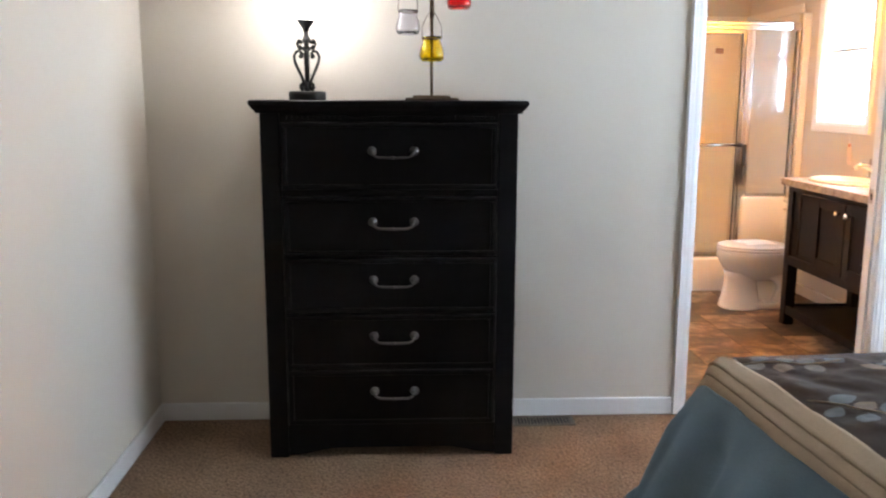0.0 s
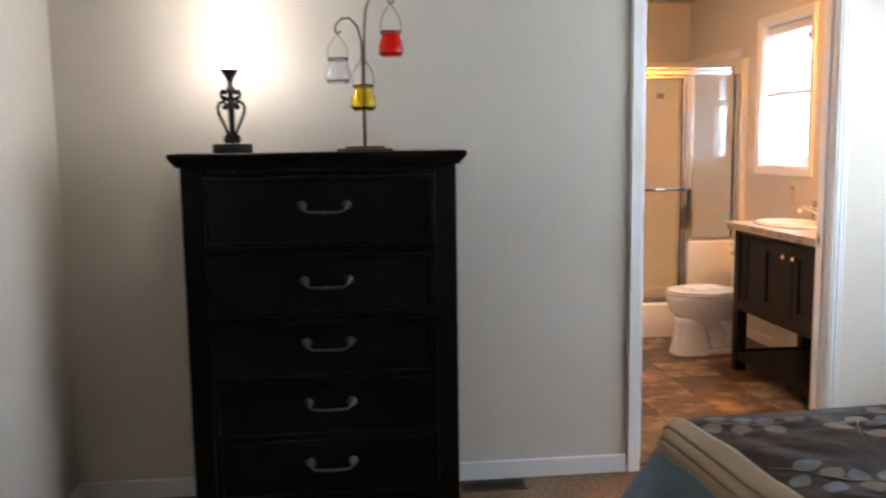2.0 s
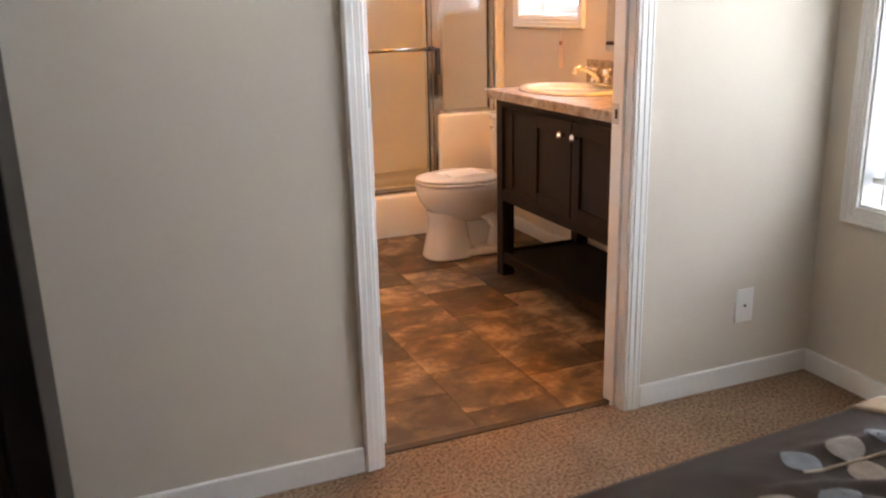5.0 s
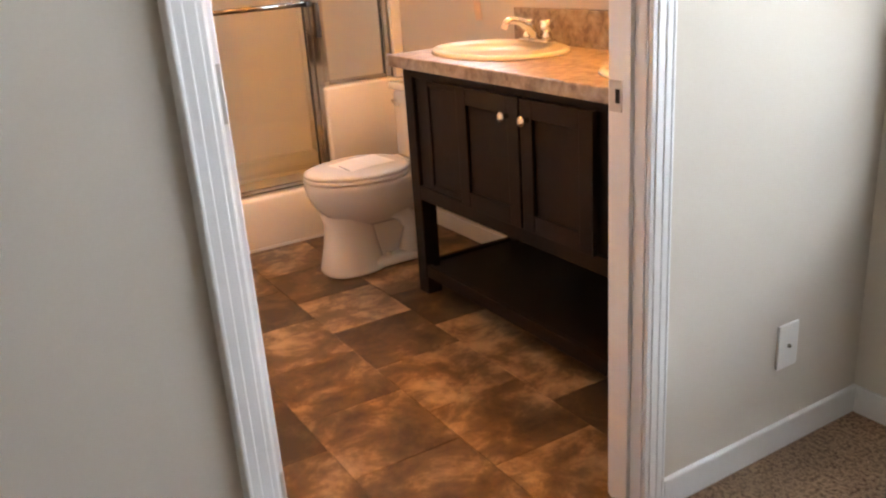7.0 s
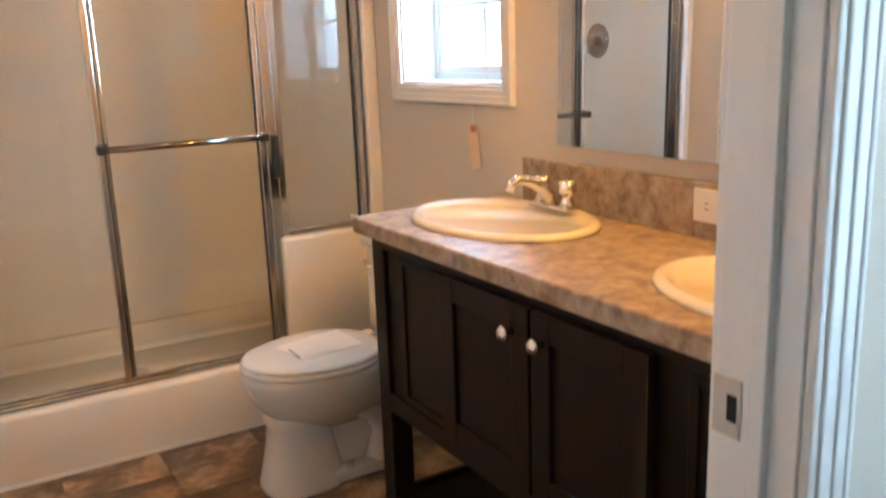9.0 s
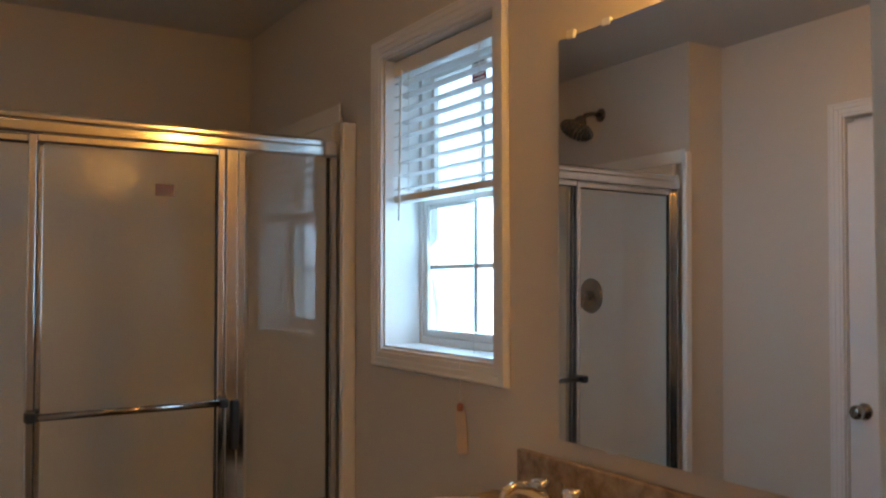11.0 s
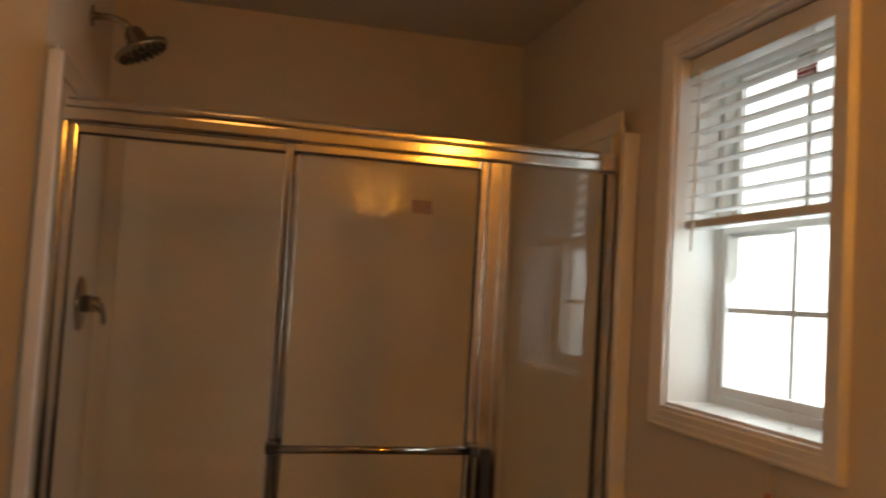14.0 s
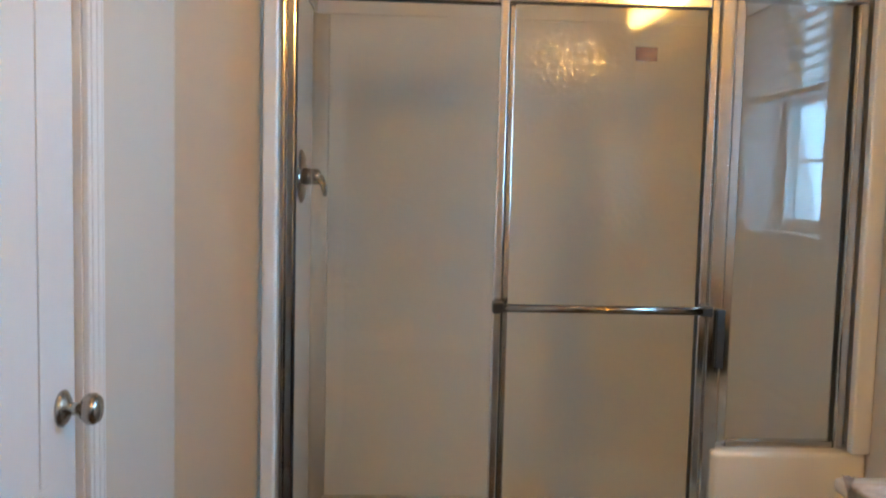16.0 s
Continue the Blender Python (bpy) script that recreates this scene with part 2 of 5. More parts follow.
YELLOW_GLASS = glass_mat("yellow_glass", (1.0, 0.80, 0.03), 0.10)
CLEAR_GLASS = glass_mat("crackle_glass", (0.88, 0.88, 0.93), 0.12)
BULB = glow_mat("lit_globe_bulb", (1.0, 0.45, 0.090), 160)
DOME = glow_mat("lit_alabaster_glass", (1.0, 0.52, 0.17), 20)
SHADE = glow_mat("lit_frosted_glass", (0.96, 0.97, 1.0), 17)
OUTSIDE = glow_mat("bright_haze", (0.46, 0.70, 1.0), 13)
GROUND = mat("pale_gravel_ground", (0.30, 0.28, 0.25), 0.9, grain=0.2, scale=5)


# ---- mesh helpers ----
def thing(name, label, category, base=(0, 0, 0), group="", kind=""):
    ob = new(name)
    ob.location = base
    ob.empty_display_size = 0.1
    return tagged(ob, label, category, group, kind)


def part(name, bm, material, parent=None, label="", smooth=False):
    """Links a bmesh in world places as one mesh object, under a thing or a part."""
    data = bpy.data.meshes.new(name)
    bmesh.ops.recalc_face_normals(bm, faces=bm.faces)
    bm.to_mesh(data)
    bm.free()
    data.materials.append(material)
    if smooth:
        data.polygons.foreach_set("use_smooth", [True] * len(data.polygons))
    ob = new(name, data)
    if parent:
        ob.parent = parent
        place = Vector() if parent.parent else Vector(parent.location)
        ob.matrix_parent_inverse = Matrix.Translation(-place)
    if label:
        ob["label"] = label
    return ob


def structure(name, bm, material, label, category, smooth=False):
    return tagged(part(name, bm, material, None, "", smooth), label, category, kind="structure")


def B():
    return bmesh.new()


def box(bm, x0, x1, y0, y1, z0, z1, bevel=0.0, seg=2):
    made = bmesh.ops.create_cube(bm, size=1.0)["verts"]
    for v in made:
        v.co = Vector(((x0 + x1) / 2 + v.co.x * (x1 - x0), (y0 + y1) / 2 + v.co.y * (y1 - y0), (z0 + z1) / 2 + v.co.z * (z1 - z0)))
    if bevel:
        edges = {e for v in made for e in v.link_edges}
        bmesh.ops.bevel(bm, geom=list(edges), offset=bevel, segments=seg, profile=0.5, affect="EDGES", clamp_overlap=True)
    return bm


def bx(*a, **k):
    return box(B(), *a, **k)


def loft(bm, rings, closed=True, caps=True):
    """Skins rings of points that have equal counts."""
    rows = [[bm.verts.new(p) for p in ring] for ring in rings]
    n = len(rows[0])
    for a, b in zip(rows, rows[1:]):
        for i in range(n if closed else n - 1):
            j = (i + 1) % n
            bm.faces.new((a[i], a[j], b[j], b[i]))
    if caps and closed:
        bm.faces.new(rows[0][::-1])
        bm.faces.new(rows[-1])
    return bm


def oval(cx, cy, z, rx, ry, n=32, power=2.0):
    pts = []
    for i in range(n):
        a = 2 * math.pi * i / n
        c, s = math.cos(a), math.sin(a)
        pts.append((cx + rx * math.copysign(abs(c) ** (2 / power), c), cy + ry * math.copysign(abs(s) ** (2 / power), s), z))
    return pts


def lathe(bm, profile, m=None, n=24, caps=True):
    """Turns (radius, height) pairs round z, then lays them by m."""
    m = m or Matrix()
    return loft(bm, [[m @ Vector((max(r, 1e-4) * math.cos(2 * math.pi * i / n), max(r, 1e-4) * math.sin(2 * math.pi * i / n), z)) for i in range(n)] for r, z in profile], caps=caps)


def tube(bm, pts, r, n=8):
    """A round bar along points."""
    pts = [Vector(p) for p in pts]
    rings, side = [], None
    for i, p in enumerate(pts):
        d = (pts[min(i + 1, len(pts) - 1)] - pts[max(i - 1, 0)]).normalized()
        if side is None:
            side = d.orthogonal().normalized()
        side = (side - d * side.dot(d)).normalized()
        up = d.cross(side)
        rr = r[i] if isinstance(r, (list, tuple)) else r
        rings.append([p + rr * (math.cos(2 * math.pi * k / n) * side + math.sin(2 * math.pi * k / n) * up) for k in range(n)])
    return loft(bm, rings)


TO_WEST = Matrix.Rotation(radians(-90), 4, "Y")   # z turned to -x
TO_EAST = Matrix.Rotation(radians(90), 4, "Y")    # z turned to +x
TO_SOUTH = Matrix.Rotation(radians(90), 4, "X")   # z turned to -y


def at(x, y, z, turn=None):
    return Matrix.Translation((x, y, z)) @ (turn or Matrix())


# ---- plan ----
XW, XE = -0.235, 3.566           # bedroom west wall, east wall (inner faces)
YN, YB = 3.732, 3.828            # partition: bedroom face, bathroom face
YS = -3.2                      # bedroom south wall
BW = 1.800                     # bathroom west wall
YF, YK = 6.09, 7.11            # shower front wall, shower back wall
CZ = 2.46                      # ceiling
DL, DR, DT = 2.005, 2.800, 2.05  # doorway
WB = (5.274, 5.872, 1.195, 2.098)  # bathroom window opening y, y, z, z
WR = (1.60, 3.579, 0.614, 2.105)   # bedroom window opening


def wall_with_holes(bm, axis, t0, t1, a0, a1, z0, z1, holes):
    """A wall across axis 'x' or 'y' from t0 to t1 thick, along a0..a1, with rectangular openings."""
    edge = sorted({a0, a1, *(h[0] for h in holes), *(h[1] for h in holes)})
    for lo, hi in zip(edge, edge[1:]):
        mid = (lo + hi) / 2
        cut = [h for h in holes if h[0] < mid < h[1]]
        spans = [(z0, z1)] if not cut else [(z0, cut[0][2]), (cut[0][3], z1)]
        for s0, s1 in spans:
            if s1 - s0 > 1e-4:
                box(bm, *((t0, t1, lo, hi) if axis == "x" else (lo, hi, t0, t1)), s0, s1)
    bmesh.ops.remove_doubles(bm, verts=bm.verts, dist=1e-5)
    seen = {}
    for f in list(bm.faces):
        seen.setdefault(tuple(round(c, 4) for c in f.calc_center_median()), []).append(f)
    bmesh.ops.delete(bm, geom=[f for fs in seen.values() if len(fs) > 1 for f in fs], context="FACES")
    return bm


structure("wall_north", wall_with_holes(B(), "y", YN, YB, XW, XE, 0, CZ, [(DL - 0.018, DR + 0.018, 0, DT + 0.018)]), WALL, "beige painted wall between bedroom and bathroom", "wall")
structure("wall_west", bx(XW - 0.12, XW, YS, YB, 0, CZ), WALL, "beige painted bedroom wall beside the dresser", "wall")
structure("wall_east", wall_with_holes(B(), "x", XE, XE + 0.20, YS, YK + 0.12, 0, CZ, [WB, WR]), WALL, "beige painted outer wall with two windows", "wall")
structure("wall_south", bx(XW - 0.12, XE + 0.2, YS - 0.12, YS, 0, CZ), WALL, "plain beige bedroom wall behind", "wall")
structure("wall_bath_west", wall_with_holes(B(), "x", BW - 0.12, BW, YB, YF, 0, CZ, [(4.72, 5.505, 0, 2.05)]), WALL, "beige bathroom wall with a closet door", "wall")
structure("wall_shower_west", bx(BW - 0.12, 2.005, YF, YK, 0, CZ), WALL, "beige wall return beside the shower", "wall")
structure("wall_shower_back", bx(BW - 0.12, XE, YK, YK + 0.12, 0, CZ), WALL, "beige wall above the shower surround", "wall")
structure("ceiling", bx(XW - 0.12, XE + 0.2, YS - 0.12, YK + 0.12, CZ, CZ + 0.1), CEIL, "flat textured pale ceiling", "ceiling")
structure("floor", bx(XW - 0.12, XE, YS - 0.12, YB - 0.03, -0.1, 0), CARPET, "tan cut-pile carpet floor", "carpet")
bath_floor = structure("floor_bath", bx(BW - 0.12, XE, YB - 0.03, YK, -0.1, -0.004), GROUT, "brown slate-look vinyl tile floor", "floor")
structure("ground", bx(-60, 60, -60, 60, -0.75, -0.7), GROUND, "pale ground outside the windows", "ground")
structure("backdrop", bx(9.0, 9.05, -12, 20, -0.7, 9), OUTSIDE, "bright hazy daylight outside the windows", "backdrop")


def baseboard(x0, x1, y0, y1, name="baseboard"):
    return structure(name, bx(x0, x1, y0, y1, 0, 0.076, bevel=0.004), TRIM, "white painted baseboard along the wall", "baseboard")


T = 0.014
baseboard(XW, DL - 0.062, YN - T, YN)
baseboard(DR + 0.062, XE, YN - T, YN)
baseboard(XW, XW + T, YS, YN - T)
baseboard(XE - T, XE, YS, YN - T)
baseboard(XE - T, XE, 5.20, YF - 0.06)
baseboard(BW, BW + T, 5.56, YF)
baseboard(BW + T, 1.94, YF - T, YF)


def casing(bm, axis, face, out, a0, a1, z0, z1, w=0.06, d=0.016, sill=False):
    """A flat frame with a raised outer bead round an opening, on a wall's face; out: which way it stands proud."""
    def put(lo, hi, s0, s1, deep):
        f = sorted((face, face + out * deep))
        box(bm, *((f[0], f[1], lo, hi) if axis == "x" else (lo, hi, f[0], f[1])), s0, s1, bevel=0.003)
    for k, (ww, dd, e) in enumerate(((w, d - 0.004, 0.0), (w * 0.82, d - 0.0005, 0.0012), (w * 0.50, d + 0.002, 0.0024), (w * 0.22, d + 0.004, 0.0036))):
        o = w - ww
        put(a0 - w + e, a0 - o, z0 - (w - e if sill else 0), z1 + w - e, dd)
        put(a1 + o, a1 + w - e, z0 - (w - e if sill else 0), z1 + w - e, dd)
        put(a0 - o, a1 + o, z1 + o, z1 + w - e, dd - 0.0006)
        if sill:
            put(a0 - o, a1 + o, z0 - w + e, z0 - o, dd - 0.0006)
    return bm


# ---- doorway to the bathroom ----
def jamb(bm):
    box(bm, DL - 0.018, DL, YN - 0.001, YB + 0.001, 0, DT + 0.018, bevel=0.002)
    box(bm, DR, DR + 0.018, YN - 0.001, YB + 0.001, 0, DT + 0.018, bevel=0.002)
    box(bm, DL, DR, YN - 0.001, YB + 0.001, DT, DT + 0.018)
    box(bm, DL - 0.001, DL + 0.011, 3.762, 3.780, 0, DT, bevel=0.002)
    box(bm, DR - 0.011, DR + 0.001, 3.762, 3.780, 0, DT, bevel=0.002)
    return bm


frame_1 = structure("door_frame", jamb(B()), TRIM, "white painted door jamb with stop", "door frame")
structure("trim", casing(B(), "y", YN, -1, DL - 0.004, DR + 0.004, 0, DT + 0.004, w=0.056), TRIM, "white door casing round the bathroom doorway", "trim")
structure("trim", casing(B(), "y", YB, 1, DL - 0.004, DR + 0.004, 0, DT + 0.004, w=0.056), TRIM, "white door casing on the bathroom side", "trim")
strike = part("strike_plate", bx(DR - 0.003, DR, 3.795, 3.829, 0.905, 0.967, bevel=0.001), SATIN, frame_1, "nickel strike plate")
# thin black sheet on the plate for the shade in its hole
part("strike_hole", bx(DR - 0.0036, DR - 0.003, 3.799, 3.811, 0.922, 0.950), OPENING_SHADE, strike)
structure("threshold", bx(DL, DR, YB - 0.045, YB - 0.015, 0, 0.006, bevel=0.002), GROUT, "brown carpet edge strip in the doorway", "threshold")


def panel_door(name, label, m, width=0.765, knob_at=None):
    """A moulded two-panel door leaf, hinge at local x = 0, face towards local -y; laid by m."""
    d = thing(name, label, "door", (0, 0, 0))
    leaf = B()
    box(leaf, 0, width, 0.0, 0.035, 0.012, 2.03, bevel=0.002)
    bmesh.ops.transform(leaf, matrix=m, verts=leaf.verts)
    leaf_ob = part("leaf", leaf, DOOR, d)
    for z0, z1 in ((0.20, 0.66), (0.80, 1.88)):
        for side in (-1, 1):
            f = -0.004 if side < 0 else 0.035
            raised = B()
            for x0, x1, s0, s1 in ((0.12, width - 0.12, z0, z0 + 0.03), (0.12, width - 0.12, z1 - 0.03, z1), (0.12, 0.15, z0 + 0.03, z1 - 0.03), (width - 0.15, width - 0.12, z0 + 0.03, z1 - 0.03)):
                box(raised, x0, x1, f, f + 0.004, s0, s1, bevel=0.0015)
            box(raised, 0.19, width - 0.19, f, f + 0.004, z0 + 0.07, z1 - 0.07, bevel=0.0015)
            bmesh.ops.transform(raised, matrix=m, verts=raised.verts)
            part("panel_moulding", raised, DOOR, d)
    for side in (-1, 1):
        y = 0 if side < 0 else 0.035
        turn = Matrix.Rotation(radians(90 if side < 0 else -90), 4, "X")
        k = lathe(B(), [(0.0, 0), (0.031, 0), (0.032, 0.004), (0.024, 0.010), (0.011, 0.014), (0.011, 0.032), (0.020, 0.036), (0.027, 0.046), (0.027, 0.056), (0.021, 0.064), (0.0, 0.066)], m @ at(width - 0.06, y, 0.94, turn), 24)
        part("door_knob", k, NICKEL, d, "satin nickel door knob", True)
    latch = bx(width, width + 0.012, 0.012, 0.024, 0.93, 0.955, bevel=0.001)
    bmesh.ops.transform(latch, matrix=m, verts=latch.verts)
    part("latch", latch, NICKEL, d)
    return d


door_1 = panel_door("door_1", "white panelled bathroom door standing open", at(DL + 0.040, YB + 0.005, 0, Matrix.Rotation(radians(90.5), 4, "Z")), 0.765)
for z in (0.293, 1.001, 1.70):
    hinge = part("hinge", bx(DL + 0.006, DL + 0.038, YB + 0.0025, YB + 0.005, z, z + 0.09, bevel=0.001), SATIN, door_1, "nickel hinge")
    part("hinge_pin", tube(B(), [(DL + 0.002, YB + 0.002, z - 0.004), (DL + 0.002, YB + 0.002, z + 0.094)], 0.006, 10), NICKEL, door_1, "", True)
# closet door, shut, in the west wall
panel_door("door_2", "white panelled closet door, closed", at(BW - 0.012, 4.732, 0, Matrix.Rotation(radians(90), 4, "Z")), 0.765)
structure("trim", casing(B(), "x", BW, 1, 4.72, 5.505, 0, 2.05, w=0.058), TRIM, "white casing round the closet door", "trim")
structure("door_frame", box(box(box(B(), BW - 0.12, BW, 5.501, 5.505, 0, 2.05), BW - 0.12, BW, 4.72, 4.726, 0, 2.05), BW - 0.12, BW - 0.06, 4.726, 5.501, 0, 2.05), TRIM, "white closet door jamb", "door frame")


# ---- windows ----
def window_unit(name, label, hole, grid, blind_bottom, slat_gap, tilt):
    y0, y1, z0, z1 = hole
    w = tagged(thing(name, label, "window", (XE + 0.15, (y0 + y1) / 2, z0)), kind="structure")
    lining = B()
    x0, x1 = XE + 0.001, XE + 0.125
    box(lining, x0, x1, y0, y0 + 0.006, z0, z1)
    box(lining, x0, x1, y1 - 0.006, y1, z0, z1)
    box(lining, x0, x1, y0 + 0.006, y1 - 0.006, z1 - 0.006, z1)
    box(lining, x0, x1, y0 + 0.006, y1 - 0.006, z0, z0 + 0.008)
    part("lining", lining, TRIM, w)
    part("casing", casing(B(), "x", XE, -1, y0, y1, z0, z1, w=0.058, sill=True), TRIM, w)
    xf = XE + 0.125
    zm = (z0 + z1) / 2
    f = B()
    box(f, xf, xf + 0.06, y0, y0 + 0.022, z0, z1, bevel=0.003)
    box(f, xf, xf + 0.06, y1 - 0.022, y1, z0, z1, bevel=0.003)
    box(f, xf, xf + 0.06, y0 + 0.022, y1 - 0.022, z1 - 0.03, z1, bevel=0.003)
    box(f, xf, xf + 0.06, y0 + 0.022, y1 - 0.022, z0, z0 + 0.03, bevel=0.003)
    part("window_frame", f, PLASTIC, w)
    for k, (s0, s1, dx) in enumerate(((z0 + 0.03, zm + 0.015, 0.008), (zm - 0.015, z1 - 0.03, 0.034))):
        cols = grid[0]
        sash = B()
        a0, a1 = y0 + 0.022, y1 - 0.022
        box(sash, xf + dx, xf + dx + 0.022, a0, a0 + 0.019, s0, s1, bevel=0.002)
        box(sash, xf + dx, xf + dx + 0.022, a1 - 0.019, a1, s0, s1, bevel=0.002)
        box(sash, xf + dx, xf + dx + 0.022, a0 + 0.019, a1 - 0.019, s0, s0 + 0.024, bevel=0.002)
        box(sash, xf + dx, xf + dx + 0.022, a0 + 0.019, a1 - 0.019, s1 - 0.024, s1, bevel=0.002)
        so = part("sash", sash, PLASTIC, w)
        for i in range(1, cols):
            yy = a0 + (a1 - a0) * i / cols
            part("muntin", bx(xf + dx + 0.008, xf + dx + 0.016, yy - 0.007, yy + 0.007, s0 + 0.026, s1 - 0.026), PLASTIC, so)
        part("muntin", bx(xf + dx + 0.007, xf + dx + 0.017, a0 + 0.026, a1 - 0.026, (s0 + s1) / 2 - 0.007, (s0 + s1) / 2 + 0.007), PLASTIC, so)
        pane = part("pane", bx(xf + dx + 0.010, xf + dx + 0.013, a0 + 0.02, a1 - 0.02, s0 + 0.02, s1 - 0.02), GLASS, so)
        pane.visible_shadow = False
    # blind, hung inside the reveal
    b = thing("window_blind", "white slatted blind hanging in the window", "blind", (XE + 0.05, (y0 + y1) / 2, z1 - 0.01))
    part("headrail", bx(XE + 0.028, XE + 0.072, y0 + 0.012, y1 - 0.012, z1 - 0.060, z1 - 0.012, bevel=0.002), PLASTIC, b)
    z = z1 - 0.080
    while z > blind_bottom + 0.03:
        s = B()
        rows = []
        for k in range(5):
            u = -0.022 + 0.044 * k / 4
            rows.append((XE + 0.050 + u * 0.97, z + u * tilt + 0.003 * (1 - (u / 0.022) ** 2)))
        ring = rows + [(x, zz - 0.0025) for x, zz in rows[::-1]]
        loft(s, [[(x, yy, zz) for x, zz in ring] for yy in (y0 + 0.016, y1 - 0.016)])
        part("slat", s, BLIND, b)
        z -= slat_gap
    part("bottom_rail", bx(XE + 0.026, XE + 0.074, y0 + 0.016, y1 - 0.016, blind_bottom - 0.012, blind_bottom + 0.010, bevel=0.004), PLASTIC, b)
    for yy in (y0 + 0.11, y1 - 0.11):
        for dx in (0.026, 0.074):
            part("ladder_cord", tube(B(), [(XE + dx, yy, z1 - 0.06), (XE + dx, yy, blind_bottom)], 0.0012, 5), PLASTIC, b)
    part("tilt_wand", tube(B(), [(XE + 0.02, y1 - 0.075, z1 - 0.05), (XE + 0.018, y1 - 0.072, z1 - 0.28), (XE + 0.016, y1 - 0.07, blind_bottom - 0.07)], 0.0042, 8), PLASTIC, b)
    part("pull_cord", tube(B(), [(XE + 0.03, y0 + 0.14, blind_bottom), (XE + 0.03, y0 + 0.145, z0 + 0.012)] , 0.0012, 5), PLASTIC, b)
    return w


window_unit("window_1", "white vinyl bathroom window with grid panes", WB, (2, 2), 1.655, 0.0415, 0.03)
window_unit("window_2", "white vinyl bedroom window with grid panes", WR, (4, 2), 0.70, 0.0415, -0.85)


# ---- bathroom: vanity ----
VX, VY0, VY1 = 3.088, 3.865, 5.205   # front face of the cabinet, its two ends


def shaker(name, x, y0, y1, z0, z1, parent, w=0.055, d=0.019):
    """A framed front that stands d proud of x towards -x: a recessed field with two stiles and two rails on it."""
    front = part(name, bx(x - d * 0.45, x, y0 + w * 0.5, y1 - w * 0.5, z0 + w * 0.5, z1 - w * 0.5), ESPRESSO, parent)
    for a, b in ((y0, y0 + w), (y1 - w, y1)):
        part("stile", bx(x - d, x - 0.0005, a, b, z0, z1, bevel=0.002), ESPRESSO, front)
    for a, b in ((z0, z0 + w), (z1 - w, z1)):
        part("rail", bx(x - d + 0.0004, x - 0.0005, y0 + w, y1 - w, a, b, bevel=0.002), ESPRESSO, front)
    return front


def vanity():
    v = thing("vanity_cabinet", "espresso wood double vanity with open bottom shelf", "vanity", (3.3, 4.53, 0))
    body = B()
    box(body, VX + 0.032, XE - 0.003, VY0 + 0.012, VY1 - 0.022, 0.40, 0.72)
    box(body, VX + 0.012, VX + 0.030, VY0 + 0.064, VY1 - 0.064, 0.40, 0.841)
    part("body", body, ESPRESSO, v)
    for z0, z1 in ((0.372, 0.425), (0.812, 0.842)):
        part("face_rail", bx(VX, VX + 0.02, VY0 + 0.06, VY1 - 0.06, z0, z1, bevel=0.002), ESPRESSO, v)
    for y in (VY0, VY1 - 0.062):
        for x in (VX, XE - 0.066):
            part("leg", bx(x, x + 0.062, y, y + 0.062, 0, 0.842, bevel=0.003), ESPRESSO, v)
    side = B()
    box(side, VX + 0.062, XE - 0.066, VY1 - 0.014, VY1 - 0.004, 0.44, 0.80)
    box(side, VX + 0.062, XE - 0.066, VY1 - 0.02, VY1 - 0.001, 0.372, 0.44, bevel=0.002)
    box(side, VX + 0.062, XE - 0.066, VY1 - 0.02, VY1 - 0.001, 0.80, 0.842, bevel=0.002)
    part("side_panel", side, ESPRESSO, v)
    shelf = B()
    box(shelf, VX + 0.01, XE - 0.01, VY0 + 0.01, VY1 - 0.01, 0.085, 0.105, bevel=0.002)
    box(shelf, VX + 0.004, VX + 0.024, VY0 + 0.062, VY1 - 0.062, 0.070, 0.118, bevel=0.002)
    box(shelf, VX + 0.062, XE - 0.066, VY1 - 0.024, VY1 - 0.004, 0.070, 0.118, bevel=0.002)
    part("shelf", shelf, ESPRESSO, v)
    part("back_panel", bx(XE - 0.012, XE - 0.003, VY0 + 0.062, 4.86, 0.105, 0.40), ESPRESSO, v)
    # fixed framed panels at the ends, a pair of doors between
    shaker("end_panel", VX + 0.012, 4.845, 5.062, 0.43, 0.808, v, 0.02, 0.012)
    shaker("end_panel", VX + 0.012, VY0 + 0.066, 4.125, 0.43, 0.808, v, 0.02, 0.012)
    for y0, y1, yk in ((4.510, 4.838, 4.560), (4.192, 4.500, 4.463)):
        d = shaker("door", VX, y0, y1, 0.425, 0.815, v)
        k = lathe(B(), [(0, 0), (0.008, 0), (0.006, 0.010), (0.008, 0.014), (0.016, 0.020), (0.0165, 0.026), (0.010, 0.031), (0, 0.032)], at(VX - 0.019, yk, 0.757, TO_WEST), 20)
        part("knob", k, CHROME, d, "polished chrome knob", True)
    return v


vanity()


SINKS, SINK_X, SINK_RX, SINK_RY = (4.966, 4.098), 3.332, 0.201, 0.290


